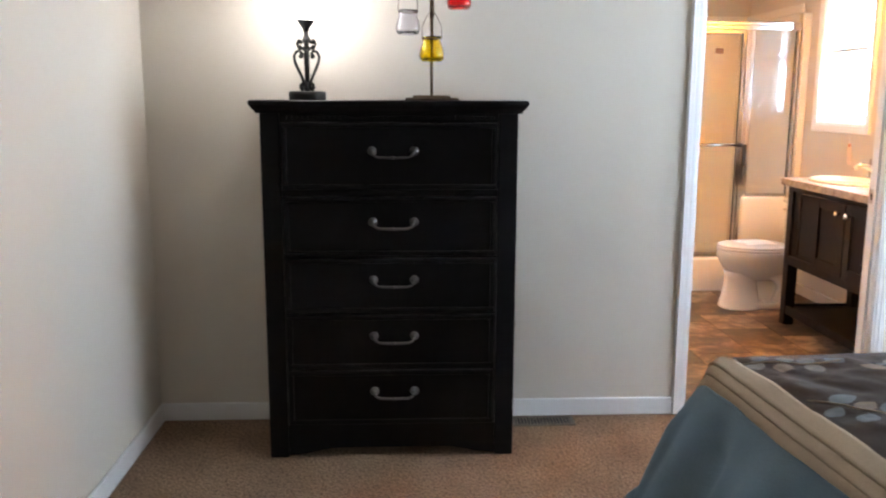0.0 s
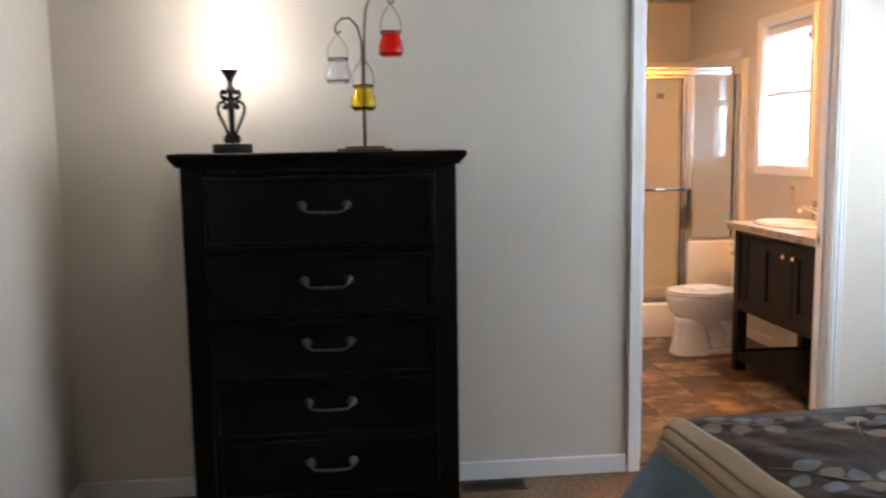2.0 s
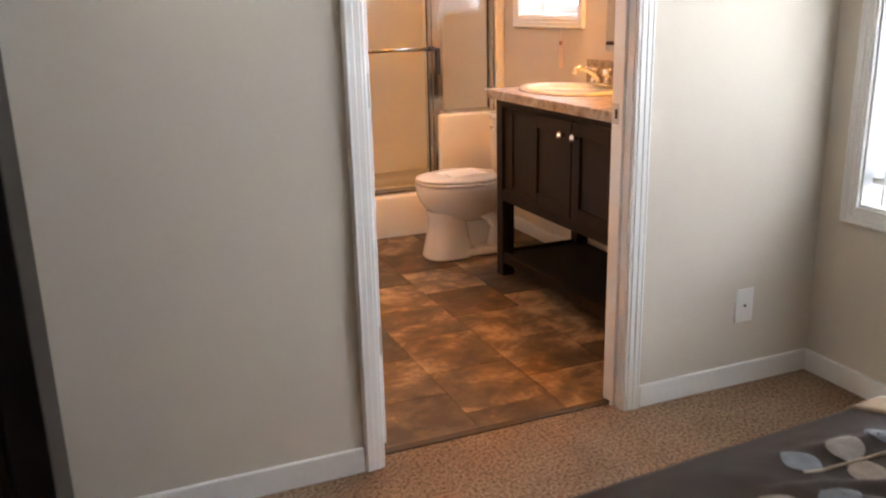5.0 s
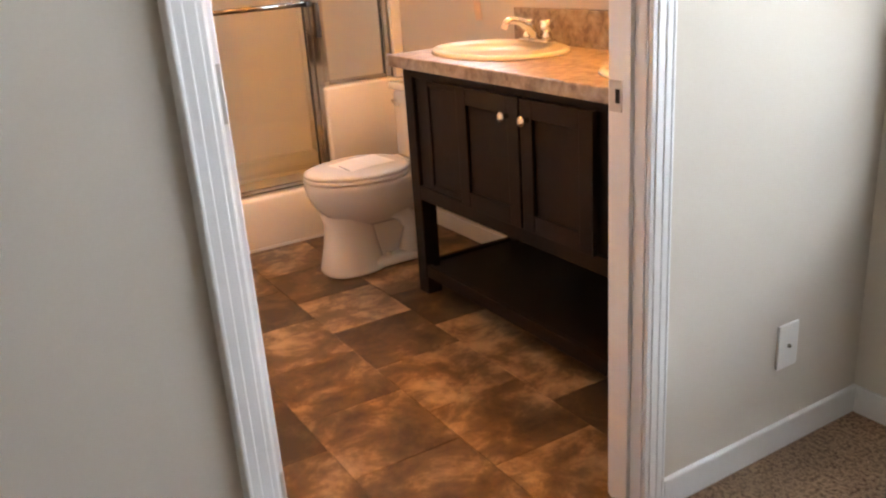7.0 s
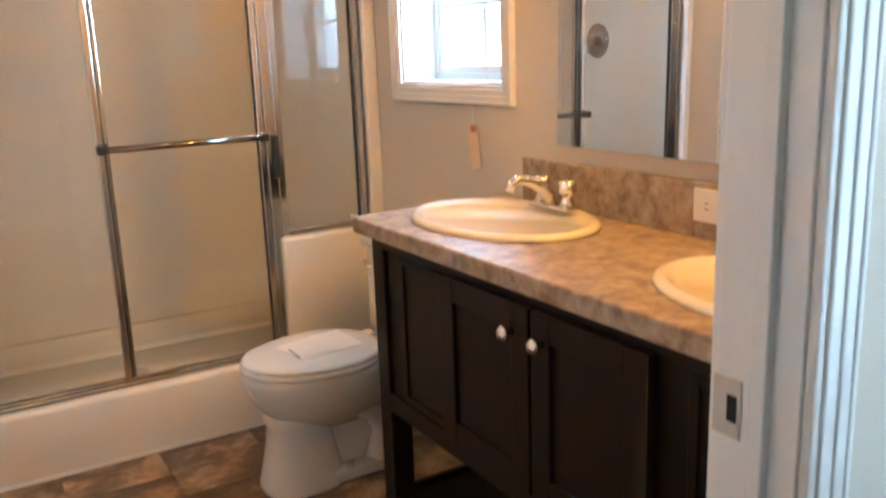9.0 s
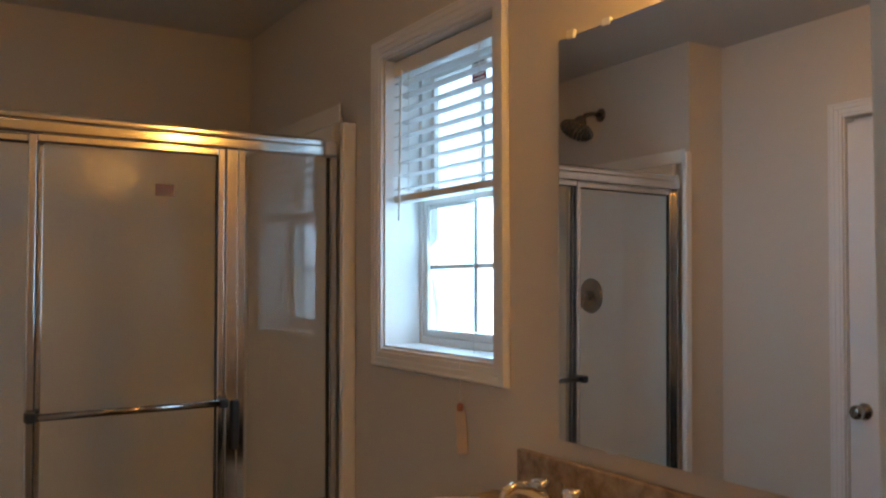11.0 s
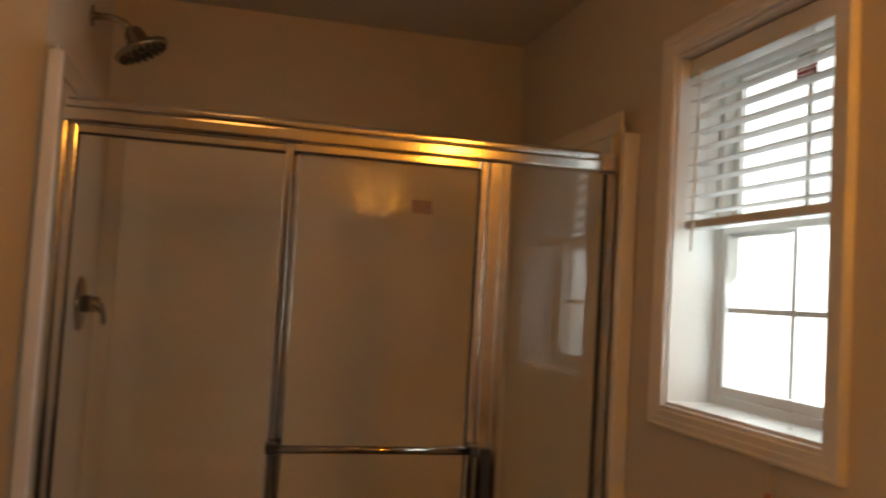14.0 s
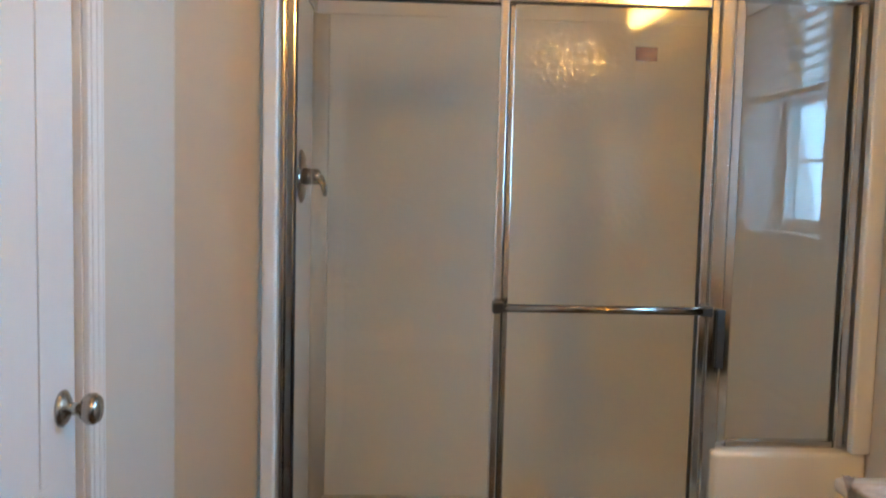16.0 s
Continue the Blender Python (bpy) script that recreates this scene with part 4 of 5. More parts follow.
def wall_plate(name, label, category, m, kind="outlet"):
    """A cover plate that faces local -y."""
    p = thing(name, label, category, m.translation)
    plate = bx(-0.036, 0.036, -0.007, 0, -0.058, 0.058, bevel=0.003)
    bmesh.ops.transform(plate, matrix=m, verts=plate.verts)
    part("plate", plate, PLASTIC, p)
    if kind == "outlet":
        for z in (-0.021, 0.021):
            face = bx(-0.017, 0.017, -0.009, -0.007, z - 0.014, z + 0.014, bevel=0.001)
            bmesh.ops.transform(face, matrix=m, verts=face.verts)
            f = part("socket", face, PLASTIC, p)
            for x in (-0.006, 0.006):
                # black sliver on the socket face, painted shade for an uncut slot
                slot = bx(x - 0.0012, x + 0.0012, -0.0094, -0.009, z - 0.003, z + 0.007)
                bmesh.ops.transform(slot, matrix=m, verts=slot.verts)
                part("slot", slot, OPENING_SHADE, f)
    else:
        dot = lathe(B(), [(0, 0), (0.0055, 0), (0.004, 0.005), (0, 0.005)], m @ at(0, -0.007, 0.0, TO_SOUTH), 12)
        part("jack", dot, NICKEL, p)
    screw = lathe(B(), [(0, 0), (0.003, 0), (0, 0.001)], m @ at(0, -0.0072, 0.045 if kind != "outlet" else 0, TO_SOUTH), 8)
    part("screw", screw, PLASTIC, p)
    return p


wall_plate("cable_jack", "white coaxial jack cover plate on the wall", "wall plate", at(3.270, YN, 0.282), "jack")
wall_plate("outlet", "white outlet plate laid sideways on the backsplash", "outlet", at(XE - 0.022, 4.48, 0.955, Matrix.Rotation(radians(-90), 4, "Z") @ Matrix.Rotation(radians(90), 4, "Y")))

stk = thing("window_sticker", "small red and white sticker on the window pane", "sticker", (3.7075, 5.552, 2.01))
part("white_half", bx(3.7075, 3.7082, 5.514, 5.590, 2.018, 2.046), PAPER, stk)
part("red_half", bx(3.7075, 3.7082, 5.514, 5.590, 1.978, 2.0175), RED_INK, stk)
for z in (1.986, 1.998, 2.023, 2.034):
    part("text_bar", bx(3.7069, 3.7074, 5.524, 5.580, z, z + 0.005), PAPER if z < 2.01 else GREY_INK, stk)


# ---- bedroom: chest of drawers ----
def chest():
    x0, x1, y0, y1 = 0.281, 1.201, 3.328, 3.716
    c = thing("chest_of_drawers", "tall black-stained wooden chest with five drawers", "dresser", (0.74, 3.52, 0))
    part("carcass", bx(x0 + 0.004, x1 - 0.004, y0 + 0.02, y1, 0.09, 1.292), BLACK, c)
    top = B()
    prof = [(0, 1.292), (0.012, 1.292), (0.014, 1.300), (0.024, 1.310), (0.029, 1.318), (0.033, 1.322), (0.033, 1.334), (0.028, 1.338), (0, 1.338)]
    rings = []
    for o, z in prof[1:-1]:
        rings.append([(x0 - o, y0 - o, z), (x1 + o, y0 - o, z), (x1 + o, y1, z), (x0 - o, y1, z)])
    loft(top, rings)
    part("top", top, BLACK, c)
    for xa in (x0, x1 - 0.070):
        part("stile", bx(xa, xa + 0.070, y0, y0 + 0.03, 0, 1.292, bevel=0.003), BLACK, c)
    for xa in (x0, x1 - 0.02):
        part("side_panel", bx(xa, xa + 0.02, y0 + 0.0302, y1, 0, 1.291, bevel=0.002), BLACK, c)
    beads = B()
    for i in range(40):
        xx = x0 + 0.09 + i * (x1 - x0 - 0.18) / 39
        box(beads, xx - 0.006, xx + 0.006, y0 - 0.006, y0 + 0.02, 1.272, 1.284, bevel=0.002, seg=1)
    part("dentil_moulding", beads, BLACK, c)
    for z0, z1 in ((1.262, 1.292), (0.998, 1.020), (0.770, 0.776), (0.556, 0.562), (0.342, 0.348)):
        part("rail", bx(x0 + 0.070, x1 - 0.070, y0 + 0.006, y0 + 0.03, z0, z1, bevel=0.002), BLACK, c)
    skirt = B()
    n = 24
    lo, hi = [], []
    for i in range(n + 1):
        u = i / n
        xx = x0 + 0.070 + u * (x1 - x0 - 0.14)
        d = min(u, 1 - u)
        arch = 0.035 if d > 0.22 else 0.012 + 0.023 * (d / 0.22) ** 1.5
        arch = arch if d > 0.1 else max(0.0, arch - 0.004)
        lo.append((xx, arch))
        hi.append((xx, 0.128))
    rows = [[(x, y0 + 0.004, z) for x, z in lo], [(x, y0 + 0.004, z) for x, z in hi], [(x, y0 + 0.03, z) for x, z in hi], [(x, y0 + 0.03, z) for x, z in lo]]
    loft(skirt, [[r[i] for r in rows] for i in range(n + 1)])
    part("skirt", skirt, BLACK, c)
    for k, (z0, z1, zh) in enumerate(((1.022, 1.260, 1.152), (0.778, 0.994, 0.895), (0.564, 0.768, 0.680), (0.350, 0.554, 0.467), (0.130, 0.340, 0.252))):
        f = B()
        a0, a1 = x0 + 0.076, x1 - 0.076
        out = y0 - 0.012 if k == 0 else y0 - 0.004
        box(f, a0, a1, out + 0.010, y0 + 0.02, z0, z1, bevel=0.002)
        d = part("drawer_front", f, BLACK, c)
        for u0, u1, s0, s1 in ((a0, a1, z0, z0 + 0.018), (a0, a1, z1 - 0.018, z1), (a0, a0 + 0.018, z0 + 0.018, z1 - 0.018), (a1 - 0.018, a1, z0 + 0.018, z1 - 0.018)):
            part("edge_moulding", bx(u0, u1, out, out + 0.012, s0, s1, bevel=0.004), BLACK, d)
        h = B()
        yb = out + 0.010
        xa, xb = 0.677, 0.827
        for xx in (xa, xb):
            lathe(h, [(0, 0), (0.016, 0), (0.017, 0.004), (0.010, 0.009), (0.006, 0.013), (0.008, 0.019), (0, 0.022)], at(xx, yb, zh + 0.008, TO_SOUTH), 14)
        tube(h, [(xa, yb - 0.018, zh + 0.006), (xa + 0.006, yb - 0.024, zh - 0.006), (xa + 0.022, yb - 0.026, zh - 0.014), (0.752, yb - 0.027, zh - 0.015), (xb - 0.022, yb - 0.026, zh - 0.014), (xb - 0.006, yb - 0.024, zh - 0.006), (xb, yb - 0.018, zh + 0.006)], 0.0046, 8)
        lathe(h, [(0.005, -0.006), (0.0065, 0), (0.005, 0.006)], at(0.752, yb - 0.027, zh - 0.015, TO_EAST), 8)
        part("handle", h, PEWTER, d, "aged pewter bail handle", True)


chest()
TOPZ = 1.338


def candle_lamp():
    cx, cy = 0.434, 3.50
    c = thing("table_lamp", "black wrought-iron scroll lamp with lit glass shade", "table lamp", (cx, cy, TOPZ))
    part("base", lathe(B(), [(0, 0), (0.068, 0), (0.069, 0.004), (0.069, 0.028), (0.066, 0.032), (0, 0.034)], at(cx, cy, TOPZ), 32), IRON, c, "", True)
    part("stem", tube(B(), [(cx, cy, TOPZ + 0.03), (cx, cy, TOPZ + 0.265)], 0.0095, 12), IRON, c, "", True)
    for k in range(4):
        a = radians(90 * k)
        def spin(pts):
            return [(cx + r * math.cos(a), cy + r * math.sin(a), TOPZ + z) for r, z in pts]
        part("scroll", tube(B(), spin([(0.012, 0.064), (0.022, 0.058), (0.026, 0.046), (0.018, 0.038), (0.010, 0.046), (0.012, 0.060), (0.020, 0.085), (0.034, 0.115), (0.044, 0.140), (0.046, 0.160), (0.038, 0.175), (0.024, 0.178), (0.016, 0.168), (0.020, 0.156), (0.028, 0.160)]), 0.0056, 8), IRON, c, "", True)
        part("scroll", tube(B(), spin([(0.008, 0.180), (0.018, 0.190), (0.030, 0.192), (0.034, 0.204), (0.026, 0.212), (0.018, 0.205), (0.012, 0.215), (0.008, 0.228)]), 0.0052, 8), IRON, c, "", True)
        for rr, zz in ((0.019, 0.043), (0.021, 0.159), (0.023, 0.190), (0.026, 0.212)):
            part("scroll_ball", lathe(B(), [(0.0, -0.010), (0.007, -0.007), (0.010, 0.0), (0.007, 0.007), (0.0, 0.010)], at(cx + rr * math.cos(a), cy + rr * math.sin(a), TOPZ + zz), 10), IRON, c, "", True)
    part("cup", lathe(B(), [(0, 0.245), (0.009, 0.245), (0.013, 0.258), (0.030, 0.284), (0.032, 0.289), (0.028, 0.288), (0.0, 0.270)], at(cx, cy, TOPZ), 28), IRON, c, "", True)
    shade = part("shade", lathe(B(), [(0.022, 0.290), (0.050, 0.306), (0.074, 0.336), (0.082, 0.370), (0.076, 0.402), (0.062, 0.424), (0.060, 0.424), (0.073, 0.401), (0.079, 0.370), (0.071, 0.338), (0.048, 0.309), (0.022, 0.293)], at(cx, cy, TOPZ), 36, caps=False), SHADE, c, "lit frosted white glass shade", True)


candle_lamp()


def votive(parent, hook, bottom, material, label):
    """A small bellied glass on a wire bail, hung from a hook."""
    x, y, z = hook
    g = part("votive_glass", lathe(B(), [(0.0, 0.0), (0.034, 0.0), (0.043, 0.008), (0.046, 0.024), (0.041, 0.048), (0.034, 0.068), (0.033, 0.078), (0.037, 0.088), (0.0345, 0.088), (0.0305, 0.078), (0.0315, 0.067), (0.0385, 0.047), (0.0435, 0.024), (0.041, 0.011), (0.0, 0.004)], at(x, y, bottom), 28, caps=False), material, parent, label, True)
    ring = tube(B(), [(x + 0.0352 * math.cos(radians(a)), y + 0.0352 * math.sin(radians(a)), bottom + 0.079) for a in range(0, 361, 18)], 0.0018, 6)
    part("collar", ring, BRONZE, g)
    w = bottom + 0.079
    bail = tube(B(), [(x - 0.036, y, w), (x - 0.034, y, w + (z - w) * 0.45), (x - 0.016, y, z - 0.022), (x, y, z - 0.004), (x + 0.016, y, z - 0.022), (x + 0.034, y, w + (z - w) * 0.45), (x + 0.036, y, w)], 0.0018, 6)
    part("bail", bail, BRONZE, g)


def candle_tree():
    cx, cy = 0.896, 3.50
    c = thing("votive_stand", "bronze wire stand with three hanging glass votives", "candle holder", (cx, cy, TOPZ))
    base = B()
    tube(base, [(cx - 0.095, cy - 0.06, TOPZ + 0.005), (cx + 0.095, cy - 0.06, TOPZ + 0.005), (cx + 0.095, cy + 0.06, TOPZ + 0.005), (cx - 0.095, cy + 0.06, TOPZ + 0.005), (cx - 0.095, cy - 0.06, TOPZ + 0.005)], 0.005, 8)
    tube(base, [(cx, cy - 0.06, TOPZ + 0.006), (cx, cy + 0.06, TOPZ + 0.006)], 0.005, 8)
    tube(base, [(cx - 0.07, cy, TOPZ + 0.012), (cx + 0.07, cy, TOPZ + 0.012)], 0.007, 8)
    part("base", base, BRONZE, c)
    part("pole", tube(B(), [(cx, cy, TOPZ + 0.006), (cx, cy, TOPZ + 0.36)], 0.0058, 10), BRONZE, c, "", True)
    part("arm", tube(B(), [(cx + 0.004, cy, TOPZ + 0.30), (cx + 0.006, cy, TOPZ + 0.42), (cx + 0.012, cy, TOPZ + 0.49), (cx + 0.032, cy, TOPZ + 0.545), (cx + 0.062, cy, TOPZ + 0.566), (cx + 0.095, cy, TOPZ + 0.558), (cx + 0.113, cy, TOPZ + 0.535), (cx + 0.110, cy, TOPZ + 0.516), (cx + 0.098, cy, TOPZ + 0.514), (cx + 0.092, cy, TOPZ + 0.526)], 0.0044, 8), BRONZE, c, "", True)
    part("arm", tube(B(), [(cx - 0.003, cy, TOPZ + 0.30), (cx - 0.004, cy, TOPZ + 0.38), (cx - 0.018, cy, TOPZ + 0.435), (cx - 0.045, cy, TOPZ + 0.463), (cx - 0.074, cy, TOPZ + 0.460), (cx - 0.093, cy, TOPZ + 0.437), (cx - 0.094, cy, TOPZ + 0.416), (cx - 0.083, cy, TOPZ + 0.410), (cx - 0.076, cy, TOPZ + 0.420)], 0.0044, 8), BRONZE, c, "", True)
    part("hook", tube(B(), [(cx, cy, TOPZ + 0.31), (cx, cy - 0.03, TOPZ + 0.335), (cx, cy - 0.055, TOPZ + 0.325), (cx, cy - 0.062, TOPZ + 0.312)], 0.004, 8), BRONZE, c, "", True)
    votive(c, (cx + 0.100, cy, TOPZ + 0.515), TOPZ + 0.330, RED_GLASS, "red glass votive cup")
    votive(c, (cx - 0.088, cy, TOPZ + 0.412), TOPZ + 0.238, CLEAR_GLASS, "clear crackled glass votive cup")
    votive(c, (cx - 0.002, cy - 0.060, TOPZ + 0.325), TOPZ + 0.140, YELLOW_GLASS, "yellow glass votive cup")


candle_tree()


def floor_vent():
    v = thing("floor_vent", "brown metal floor register set in the carpet", "floor vent", (1.374, 3.65, 0))
    x0, x1, y0, y1 = 1.243, 1.505, 3.600, 3.700
    rim = B()
    for a in ((x0, x1, y0, y0 + 0.012), (x0, x1, y1 - 0.012, y1), (x0, x0 + 0.012, y0 + 0.012, y1 - 0.012), (x1 - 0.012, x1, y0 + 0.012, y1 - 0.012)):
        box(rim, *a, 0.0, 0.008, bevel=0.002)
    part("rim", rim, VENT, v)
    # black sheet on the carpet in place of the shade down the duct
    part("duct", bx(x0 + 0.012, x1 - 0.012, y0 + 0.012, y1 - 0.012, 0.0005, 0.0015), OPENING_SHADE, v)
    for i in range(17):
        x = x0 + 0.02 + i * (x1 - x0 - 0.04) / 16
        part("louvre", bx(x - 0.0028, x + 0.0028, y0 + 0.012, y1 - 0.012, 0.0035, 0.0085, bevel=0.001), VENT, v)


floor_vent()


# ---- bedroom: bed ----
BX, BYN, BYS, BZ = 1.606, 2.472, 0.85, 0.645   # foot edge, north edge, south edge, top of the mattress


# pulled creases across the panel: from u, v to u, v, height, half width
FOLDS = [(0.43, 0.22, 0.47, 0.66, 0.020, 0.016), (0.50, 0.13, 0.80, 0.33, 0.016, 0.014), (0.52, 0.18, 0.76, 0.47, 0.018, 0.013), (0.56, 0.05, 0.82, 0.17, 0.012, 0.012),
         (0.60, 0.28, 0.64, 0.75, 0.016, 0.014), (0.17, 0.60, 0.42, 0.72, 0.014, 0.013), (0.30, 0.02, 0.34, 0.16, 0.010, 0.012), (0.12, 0.74, 0.36, 0.83, 0.012, 0.013),
         (0.52, 0.62, 0.76, 0.92, 0.017, 0.015), (0.22, 0.95, 0.58, 1.12, 0.015, 0.015), (0.95, 0.10, 1.30, 0.22, 0.012, 0.016), (0.92, 0.30, 1.40, 0.52, 0.014, 0.018), (1.0, 0.62, 1.5, 0.95, 0.014, 0.02)]


def drape(u, v, lift=0.0):
    """A point of the bedspread: u metres from the foot edge towards the head (negative: hanging), v metres from the north edge towards the south."""
    width, rc = BYN - BYS, 0.13
    cu = max(rc - u, 0.0)
    cv = rc - v if v < rc else (width - rc - v if v > width - rc else 0.0)
    r0 = math.hypot(cu, cv)
    d = r0 - rc
    x, y, z = BX + u, BYN - v, BZ
    inner = min(max(-d, 0.0), 0.16) / 0.16
    z += 0.030 * (1 - (1 - inner) ** 2)
    z += 0.018 * noise.noise((x * 2.3, y * 2.3, 0.3)) * inner
    z += 0.024 * noise.noise((x * 5.0 + y * 4, y * 2.5 - x * 3, 4.1)) * inner
    z += 0.010 * noise.noise((x * 13.0 + y * 9, y * 6 - x * 7, 2.2)) * inner
    z += 0.0035 * noise.noise((x * 9.0 - y * 24, x * 30 + y * 8, 5.5)) * inner
    if u > 0.05:
        for a, b, c, e, h, w in FOLDS:
            t = min(max(((u - a) * (c - a) + (v - b) * (e - b)) / ((c - a) ** 2 + (e - b) ** 2), 0.0), 1.0)
            du, dv = u - a - t * (c - a), v - b - t * (e - b)
            off = du * (e - b) - dv * (c - a)
            wave = 0.02 * noise.noise((u * 6, v * 6, 7.7))
            dist = math.hypot(du, dv) + (wave if off > 0 else -wave)
            z += 1.5 * h * math.exp(-(dist / (w * 0.75 if off > 0 else w * 2.0)) ** 2) * (math.sin(math.pi * (0.12 + 0.76 * t))) * inner
    if d > 0:
        ax, ay = -cu / r0, cv / r0
        x, y = BX + u + cu + ax * rc, BYN - v - cv + ay * rc
        r = 0.035
        if d < r * 1.57:
            a = d / r
            out, down = r * math.sin(a), r * (1 - math.cos(a))
        else:
            rest = d - r * 1.57
            out, down = r + rest * 0.40, r + rest * 0.91
        along = v if cu > abs(cv) else u
        fold = (0.032 * math.sin(along * 15 + 0.6) + 0.012 * math.sin(along * 37 + 1.7) + 0.012 * noise.noise((along * 9, d * 4, 1.0))) * min(1, d / 0.20) ** 2
        x += ax * (out + fold)
        y += ay * (out + fold)
        z -= down
    return Vector((x, y, z + lift))


def cloth(u0, u1, v0, v1, nu, nv, lift=0.0, thick=0.006):
    bm = B()
    for s in (0, 1):
        grid = []
        for i in range(nu + 1):
            u = u0 + (u1 - u0) * i / nu
            row = []
            for j in range(nv + 1):
                p = drape(u, v0 + (v1 - v0) * j / nv, lift)
                row.append(bm.verts.new(p - Vector((0, 0, thick * s))))
            grid.append(row)
        for i in range(nu):
            for j in range(nv):
                bm.faces.new((grid[i][j], grid[i + 1][j], grid[i + 1][j + 1], grid[i][j + 1]))
        if s == 0:
            top = grid
    def rim(a, b):
        for k in range(len(a) - 1):
            bm.faces.new((a[k], a[k + 1], b[k + 1], b[k]))
    rim(top[0], grid[0])
    rim(top[-1], grid[-1])
    rim([r[0] for r in top], [r[0] for r in grid])
    rim([r[-1] for r in top], [r[-1] for r in grid])
    return bm


def bed():
    frame_ob = thing("bed", "made bed with box spring on a metal frame", "bed", (BX, BYN, 0))
    frame_ob.rotation_euler.z = radians(3.4)
    part("mattress", bx(BX + 0.02, 3.34, BYS + 0.02, BYN - 0.02, 0.36, BZ - 0.012, bevel=0.05, seg=4), MATTRESS, frame_ob, "", True)
    part("box_spring", bx(BX + 0.03, 3.34, BYS + 0.03, BYN - 0.03, 0.17, 0.355, bevel=0.02, seg=2), MATTRESS, frame_ob)
    rails = B()
    box(rails, BX + 0.05, 3.32, BYN - 0.09, BYN - 0.05, 0.13, 0.168)
    box(rails, BX + 0.05, 3.32, BYS + 0.05, BYS + 0.09, 0.13, 0.168)
    part("frame_rail", rails, IRON, frame_ob)
    for x in (BX + 0.14, 3.2):
        for y in (BYN - 0.12, BYS + 0.12):
            part("leg", lathe(B(), [(0.024, 0), (0.024, 0.03), (0.013, 0.034), (0.013, 0.13)], at(x, y, 0), 12), IRON, frame_ob)
    c = thing("bedspread", "blue and brown leaf-pattern bedspread with tan bands", "bedspread", (BX, BYN, BZ))
    c.rotation_euler.z = radians(3.4)
    lo, hi, V0, V1 = -0.02, 0.60, -0.34, BYN - BYS + 0.34
    nv = 280
    part("foot_drop", cloth(-0.40, -0.046, V0, V1, 26, nv, 0.0), BLUE, c, "dusty blue hanging border", True)
    for k, (a, b, l) in enumerate(((-0.056, -0.020, 0.003), (-0.030, 0.008, 0.010), (-0.002, 0.048, 0.017))):
        part("pleat_band", cloth(a, b, V0, V1, 6, nv, l), TAN, c, "tan pleated band", True)
    part("leaf_panel", cloth(0.042, 0.785, V0, V1, 96, nv, 0.004), BROWN, c, "brown satin panel with appliqued leaves", True)
    part("pleat_band", cloth(0.778, 0.845, V0, V1, 6, nv, 0.009), TAN, c, "tan pleated band", True)
    part("head_panel", cloth(0.840, 1.72, V0, V1, 40, nv, 0.004), BLUE, c, "dusty blue panel", True)

    def leaf(u, v, length, width, turn, material):
        bm = B()
        ca, sa = math.cos(turn), math.sin(turn)
        rows = []
        for i in range(9):
            a = i / 8
            w = width * 0.5 * math.sin(math.pi * min(max(a, 0.02), 0.98)) ** 0.75 * (1.1 - 0.25 * a)
            row = []
            for s in (-1, -0.5, 0, 0.5, 1):
                p, q = (a - 0.5) * length, s * w
                row.append(drape(u + p * ca - q * sa, v + p * sa + q * ca, 0.0056 + 0.0012 * (1 - abs(s)) - (0.0010 if s == 0 else 0)))
            rows.append(row)
        loft(bm, rows, closed=False)
        part("leaf", bm, material, c, "", True)

    def sprig(stem, leaves, dv, size, k0):
        pts = [Vector((p, q + dv, 0)) for p, q in stem]
        fine = []
        for a, bb in zip(pts, pts[1:]):
            fine += [a.lerp(bb, i / 5) for i in range(5)]
        fine.append(pts[-1])
        part("stem", tube(B(), [drape(p.x, p.y, 0.0064) for p in fine], 0.0017, 6), STEM, c)
        mats = (LEAF_BLUE, LEAF_GREY, LEAF_BLUE, LEAF_TAN)
        for k, (p, q) in enumerate(leaves):
            here = Vector((p, q + dv, 0))
            near = min(fine, key=lambda s: (s - here).length)
            way = here - near
            ll = size * (0.92 + 0.2 * random.random())
            leaf(p, q + dv, ll, ll * 0.74, math.atan2(way.y, way.x) + random.uniform(-0.3, 0.3), mats[(k + k0) % 4])

    corner_sprig = ([(0.05, 0.10), (0.12, 0.115), (0.19, 0.15), (0.29, 0.165)], [(0.120, 0.072), (0.085, 0.126), (0.174, 0.102), (0.140, 0.163), (0.218, 0.128), (0.211, 0.188), (0.283, 0.150)])
    bent_sprig = ([(0.325, 0.352), (0.353, 0.297), (0.382, 0.249), (0.41, 0.21), (0.446, 0.188)], [(0.445, 0.155), (0.378, 0.195), (0.330, 0.252), (0.507, 0.183), (0.468, 0.224), (0.426, 0.266), (0.388, 0.311)])
    long_sprig = ([(0.074, 0.396), (0.111, 0.418), (0.143, 0.472), (0.184, 0.513), (0.25, 0.528)], [(0.148, 0.414), (0.172, 0.464), (0.213, 0.490), (0.268, 0.508), (0.134, 0.532), (0.204, 0.550), (0.093, 0.474)])
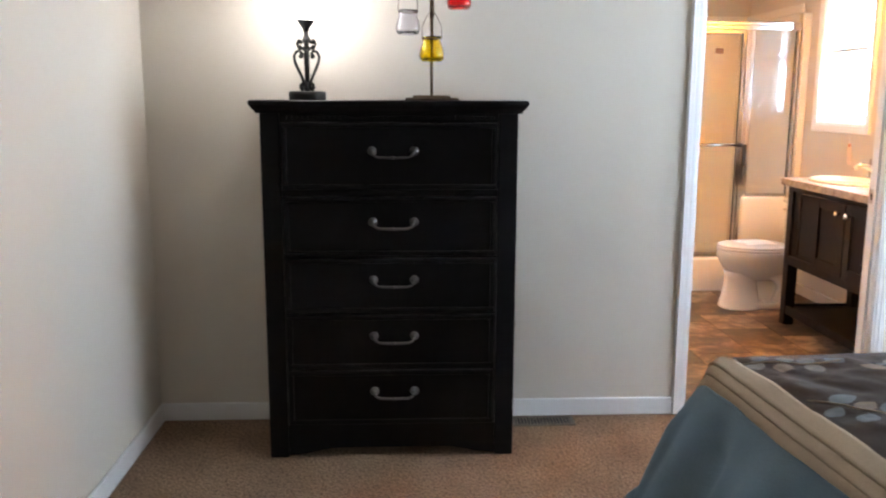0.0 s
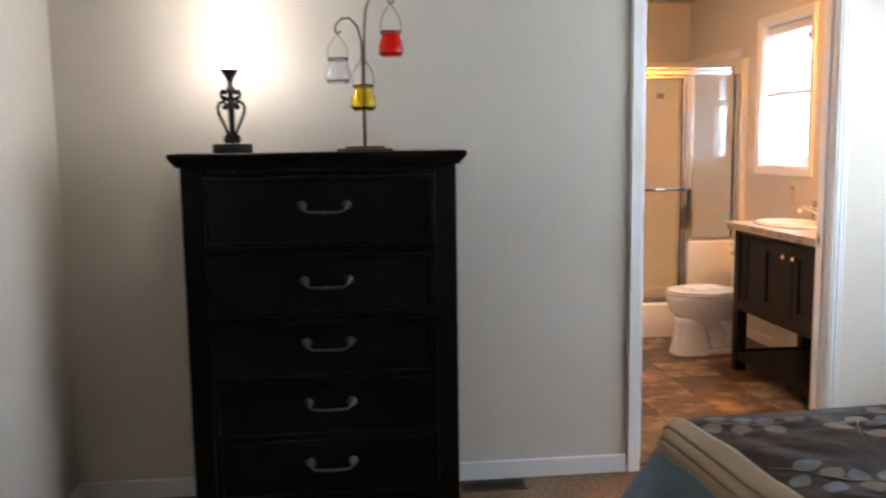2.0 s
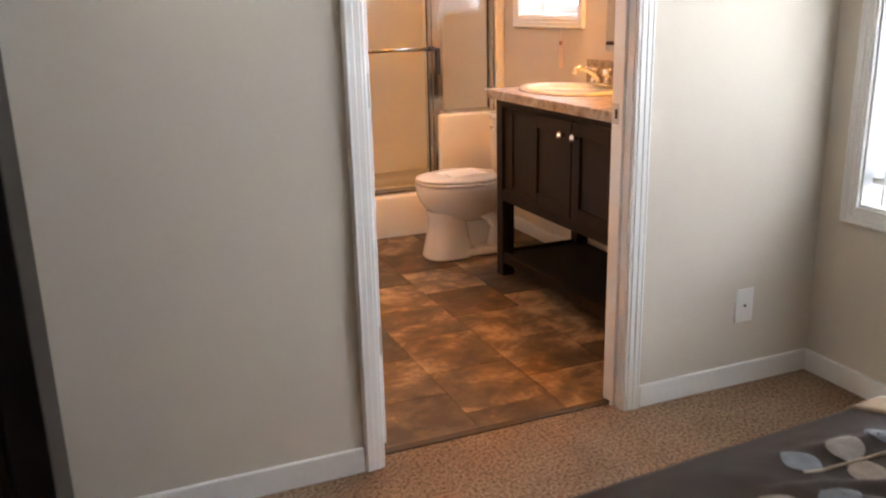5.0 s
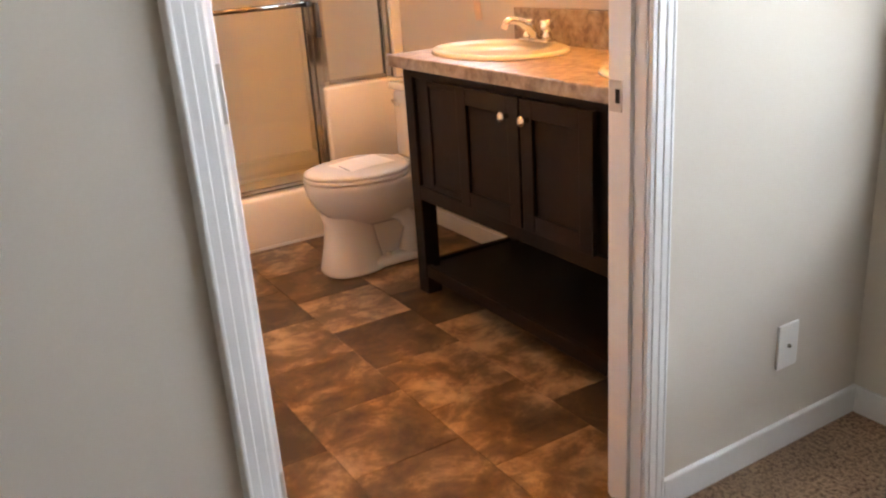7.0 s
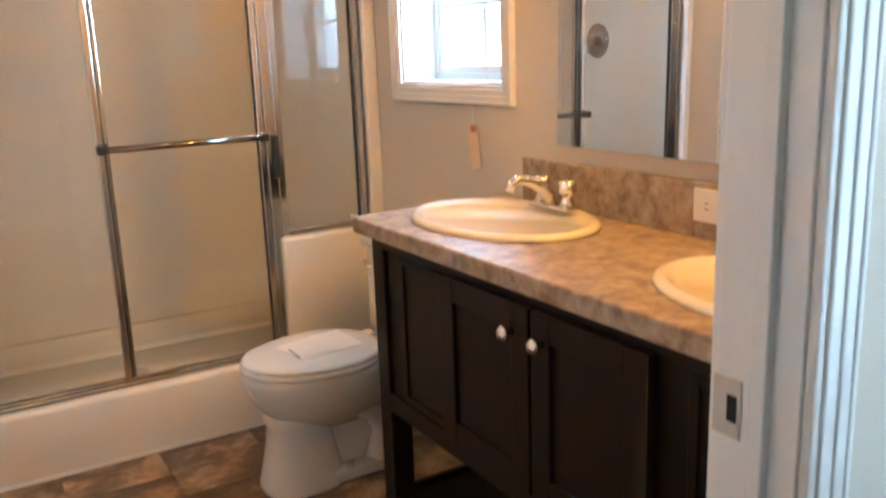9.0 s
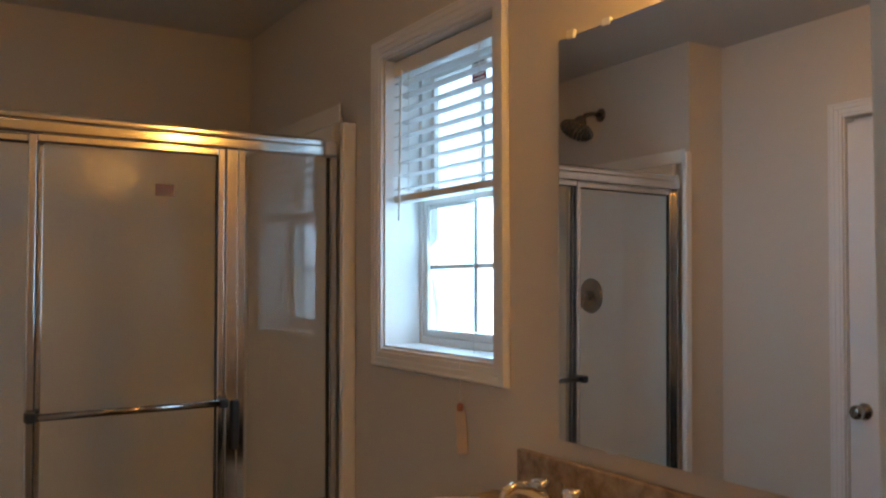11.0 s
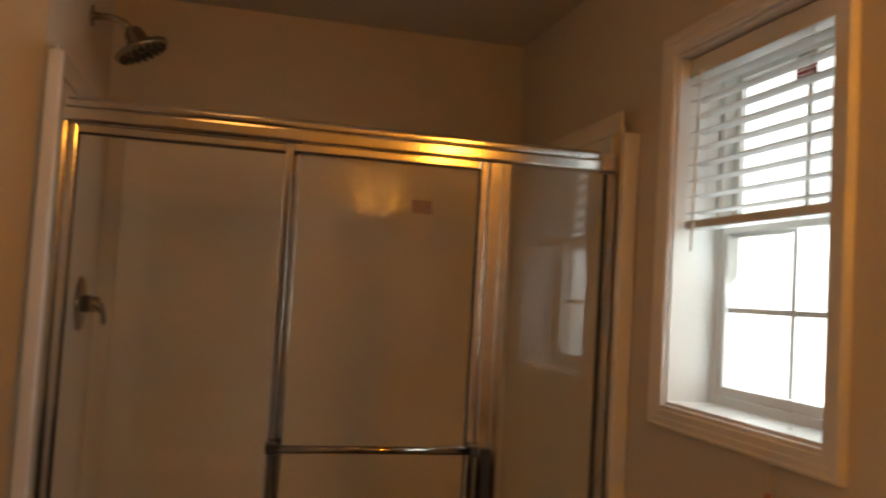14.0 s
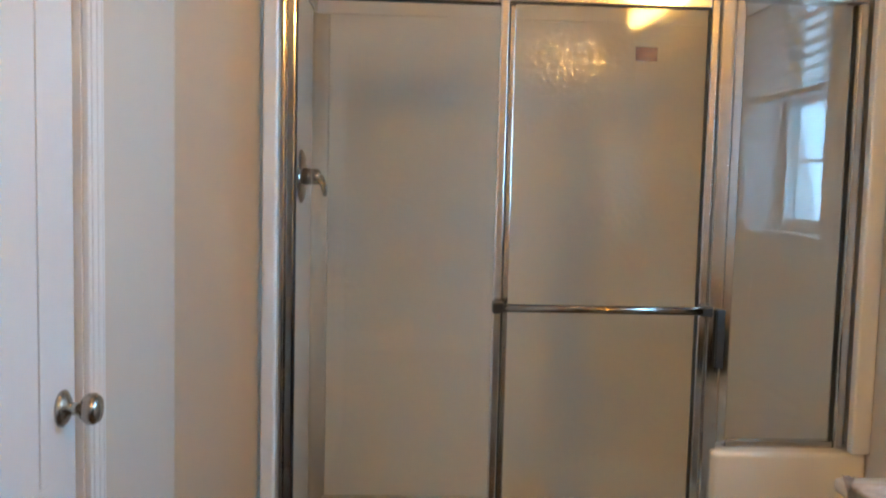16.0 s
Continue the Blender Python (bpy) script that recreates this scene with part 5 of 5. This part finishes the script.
    low_sprig = ([(0.285, 0.722), (0.334, 0.661), (0.352, 0.621), (0.385, 0.583)], [(0.352, 0.563), (0.406, 0.545), (0.305, 0.626), (0.452, 0.57), (0.418, 0.610), (0.378, 0.652), (0.355, 0.696)])
    far_sprig = ([(0.63, 0.38), (0.59, 0.43), (0.56, 0.50), (0.50, 0.56)], [(0.561, 0.418), (0.523, 0.468), (0.605, 0.455), (0.567, 0.530), (0.500, 0.520), (0.63, 0.395)])
    edge_sprig = ([(0.53, 0.11), (0.61, 0.125), (0.68, 0.14), (0.74, 0.14)], [(0.732, 0.155), (0.663, 0.181), (0.600, 0.150), (0.553, 0.085), (0.622, 0.095), (0.69, 0.105)])
    for r in range(3):
        for k, (stem, leaves) in enumerate((corner_sprig, bent_sprig, long_sprig, low_sprig, far_sprig, edge_sprig)):
            sprig(stem, leaves, 0.62 * r, 0.063, k + r)


bed()


# ---- bathroom floor tiles ----
def floor_tiles():
    tile_w, tile_l = 0.312, 0.325
    shapes = {}
    k = -4
    while True:
        x0 = 2.345 + k * tile_w
        if x0 > XE:
            break
        if x0 + tile_w > BW - 0.1:
            y = 3.602 + (tile_l / 2 if k % 2 else 0.0)
            while y < 6.09:
                a0, a1 = max(x0, BW - 0.10), min(x0 + tile_w, XE - 0.001)
                b0, b1 = max(y, YB - 0.028), min(y + tile_l, 6.09)
                if a1 - a0 > 0.02 and b1 - b0 > 0.02:
                    key = (round(a1 - a0, 3), round(b1 - b0, 3))
                    if key not in shapes:
                        bm = bx(-key[0] / 2 + 0.0008, key[0] / 2 - 0.0008, -key[1] / 2 + 0.0008, key[1] / 2 - 0.0008, -0.004, 0.0, bevel=0.0008, seg=1)
                        data = bpy.data.meshes.new("tile")
                        bm.to_mesh(data)
                        bm.free()
                        data.materials.append(VINYL)
                        shapes[key] = data
                    ob = new("tile", shapes[key])
                    ob.parent = bath_floor
                    ob.location = ((a0 + a1) / 2, (b0 + b1) / 2, 0.0)
                y += tile_l
        k += 1


floor_tiles()
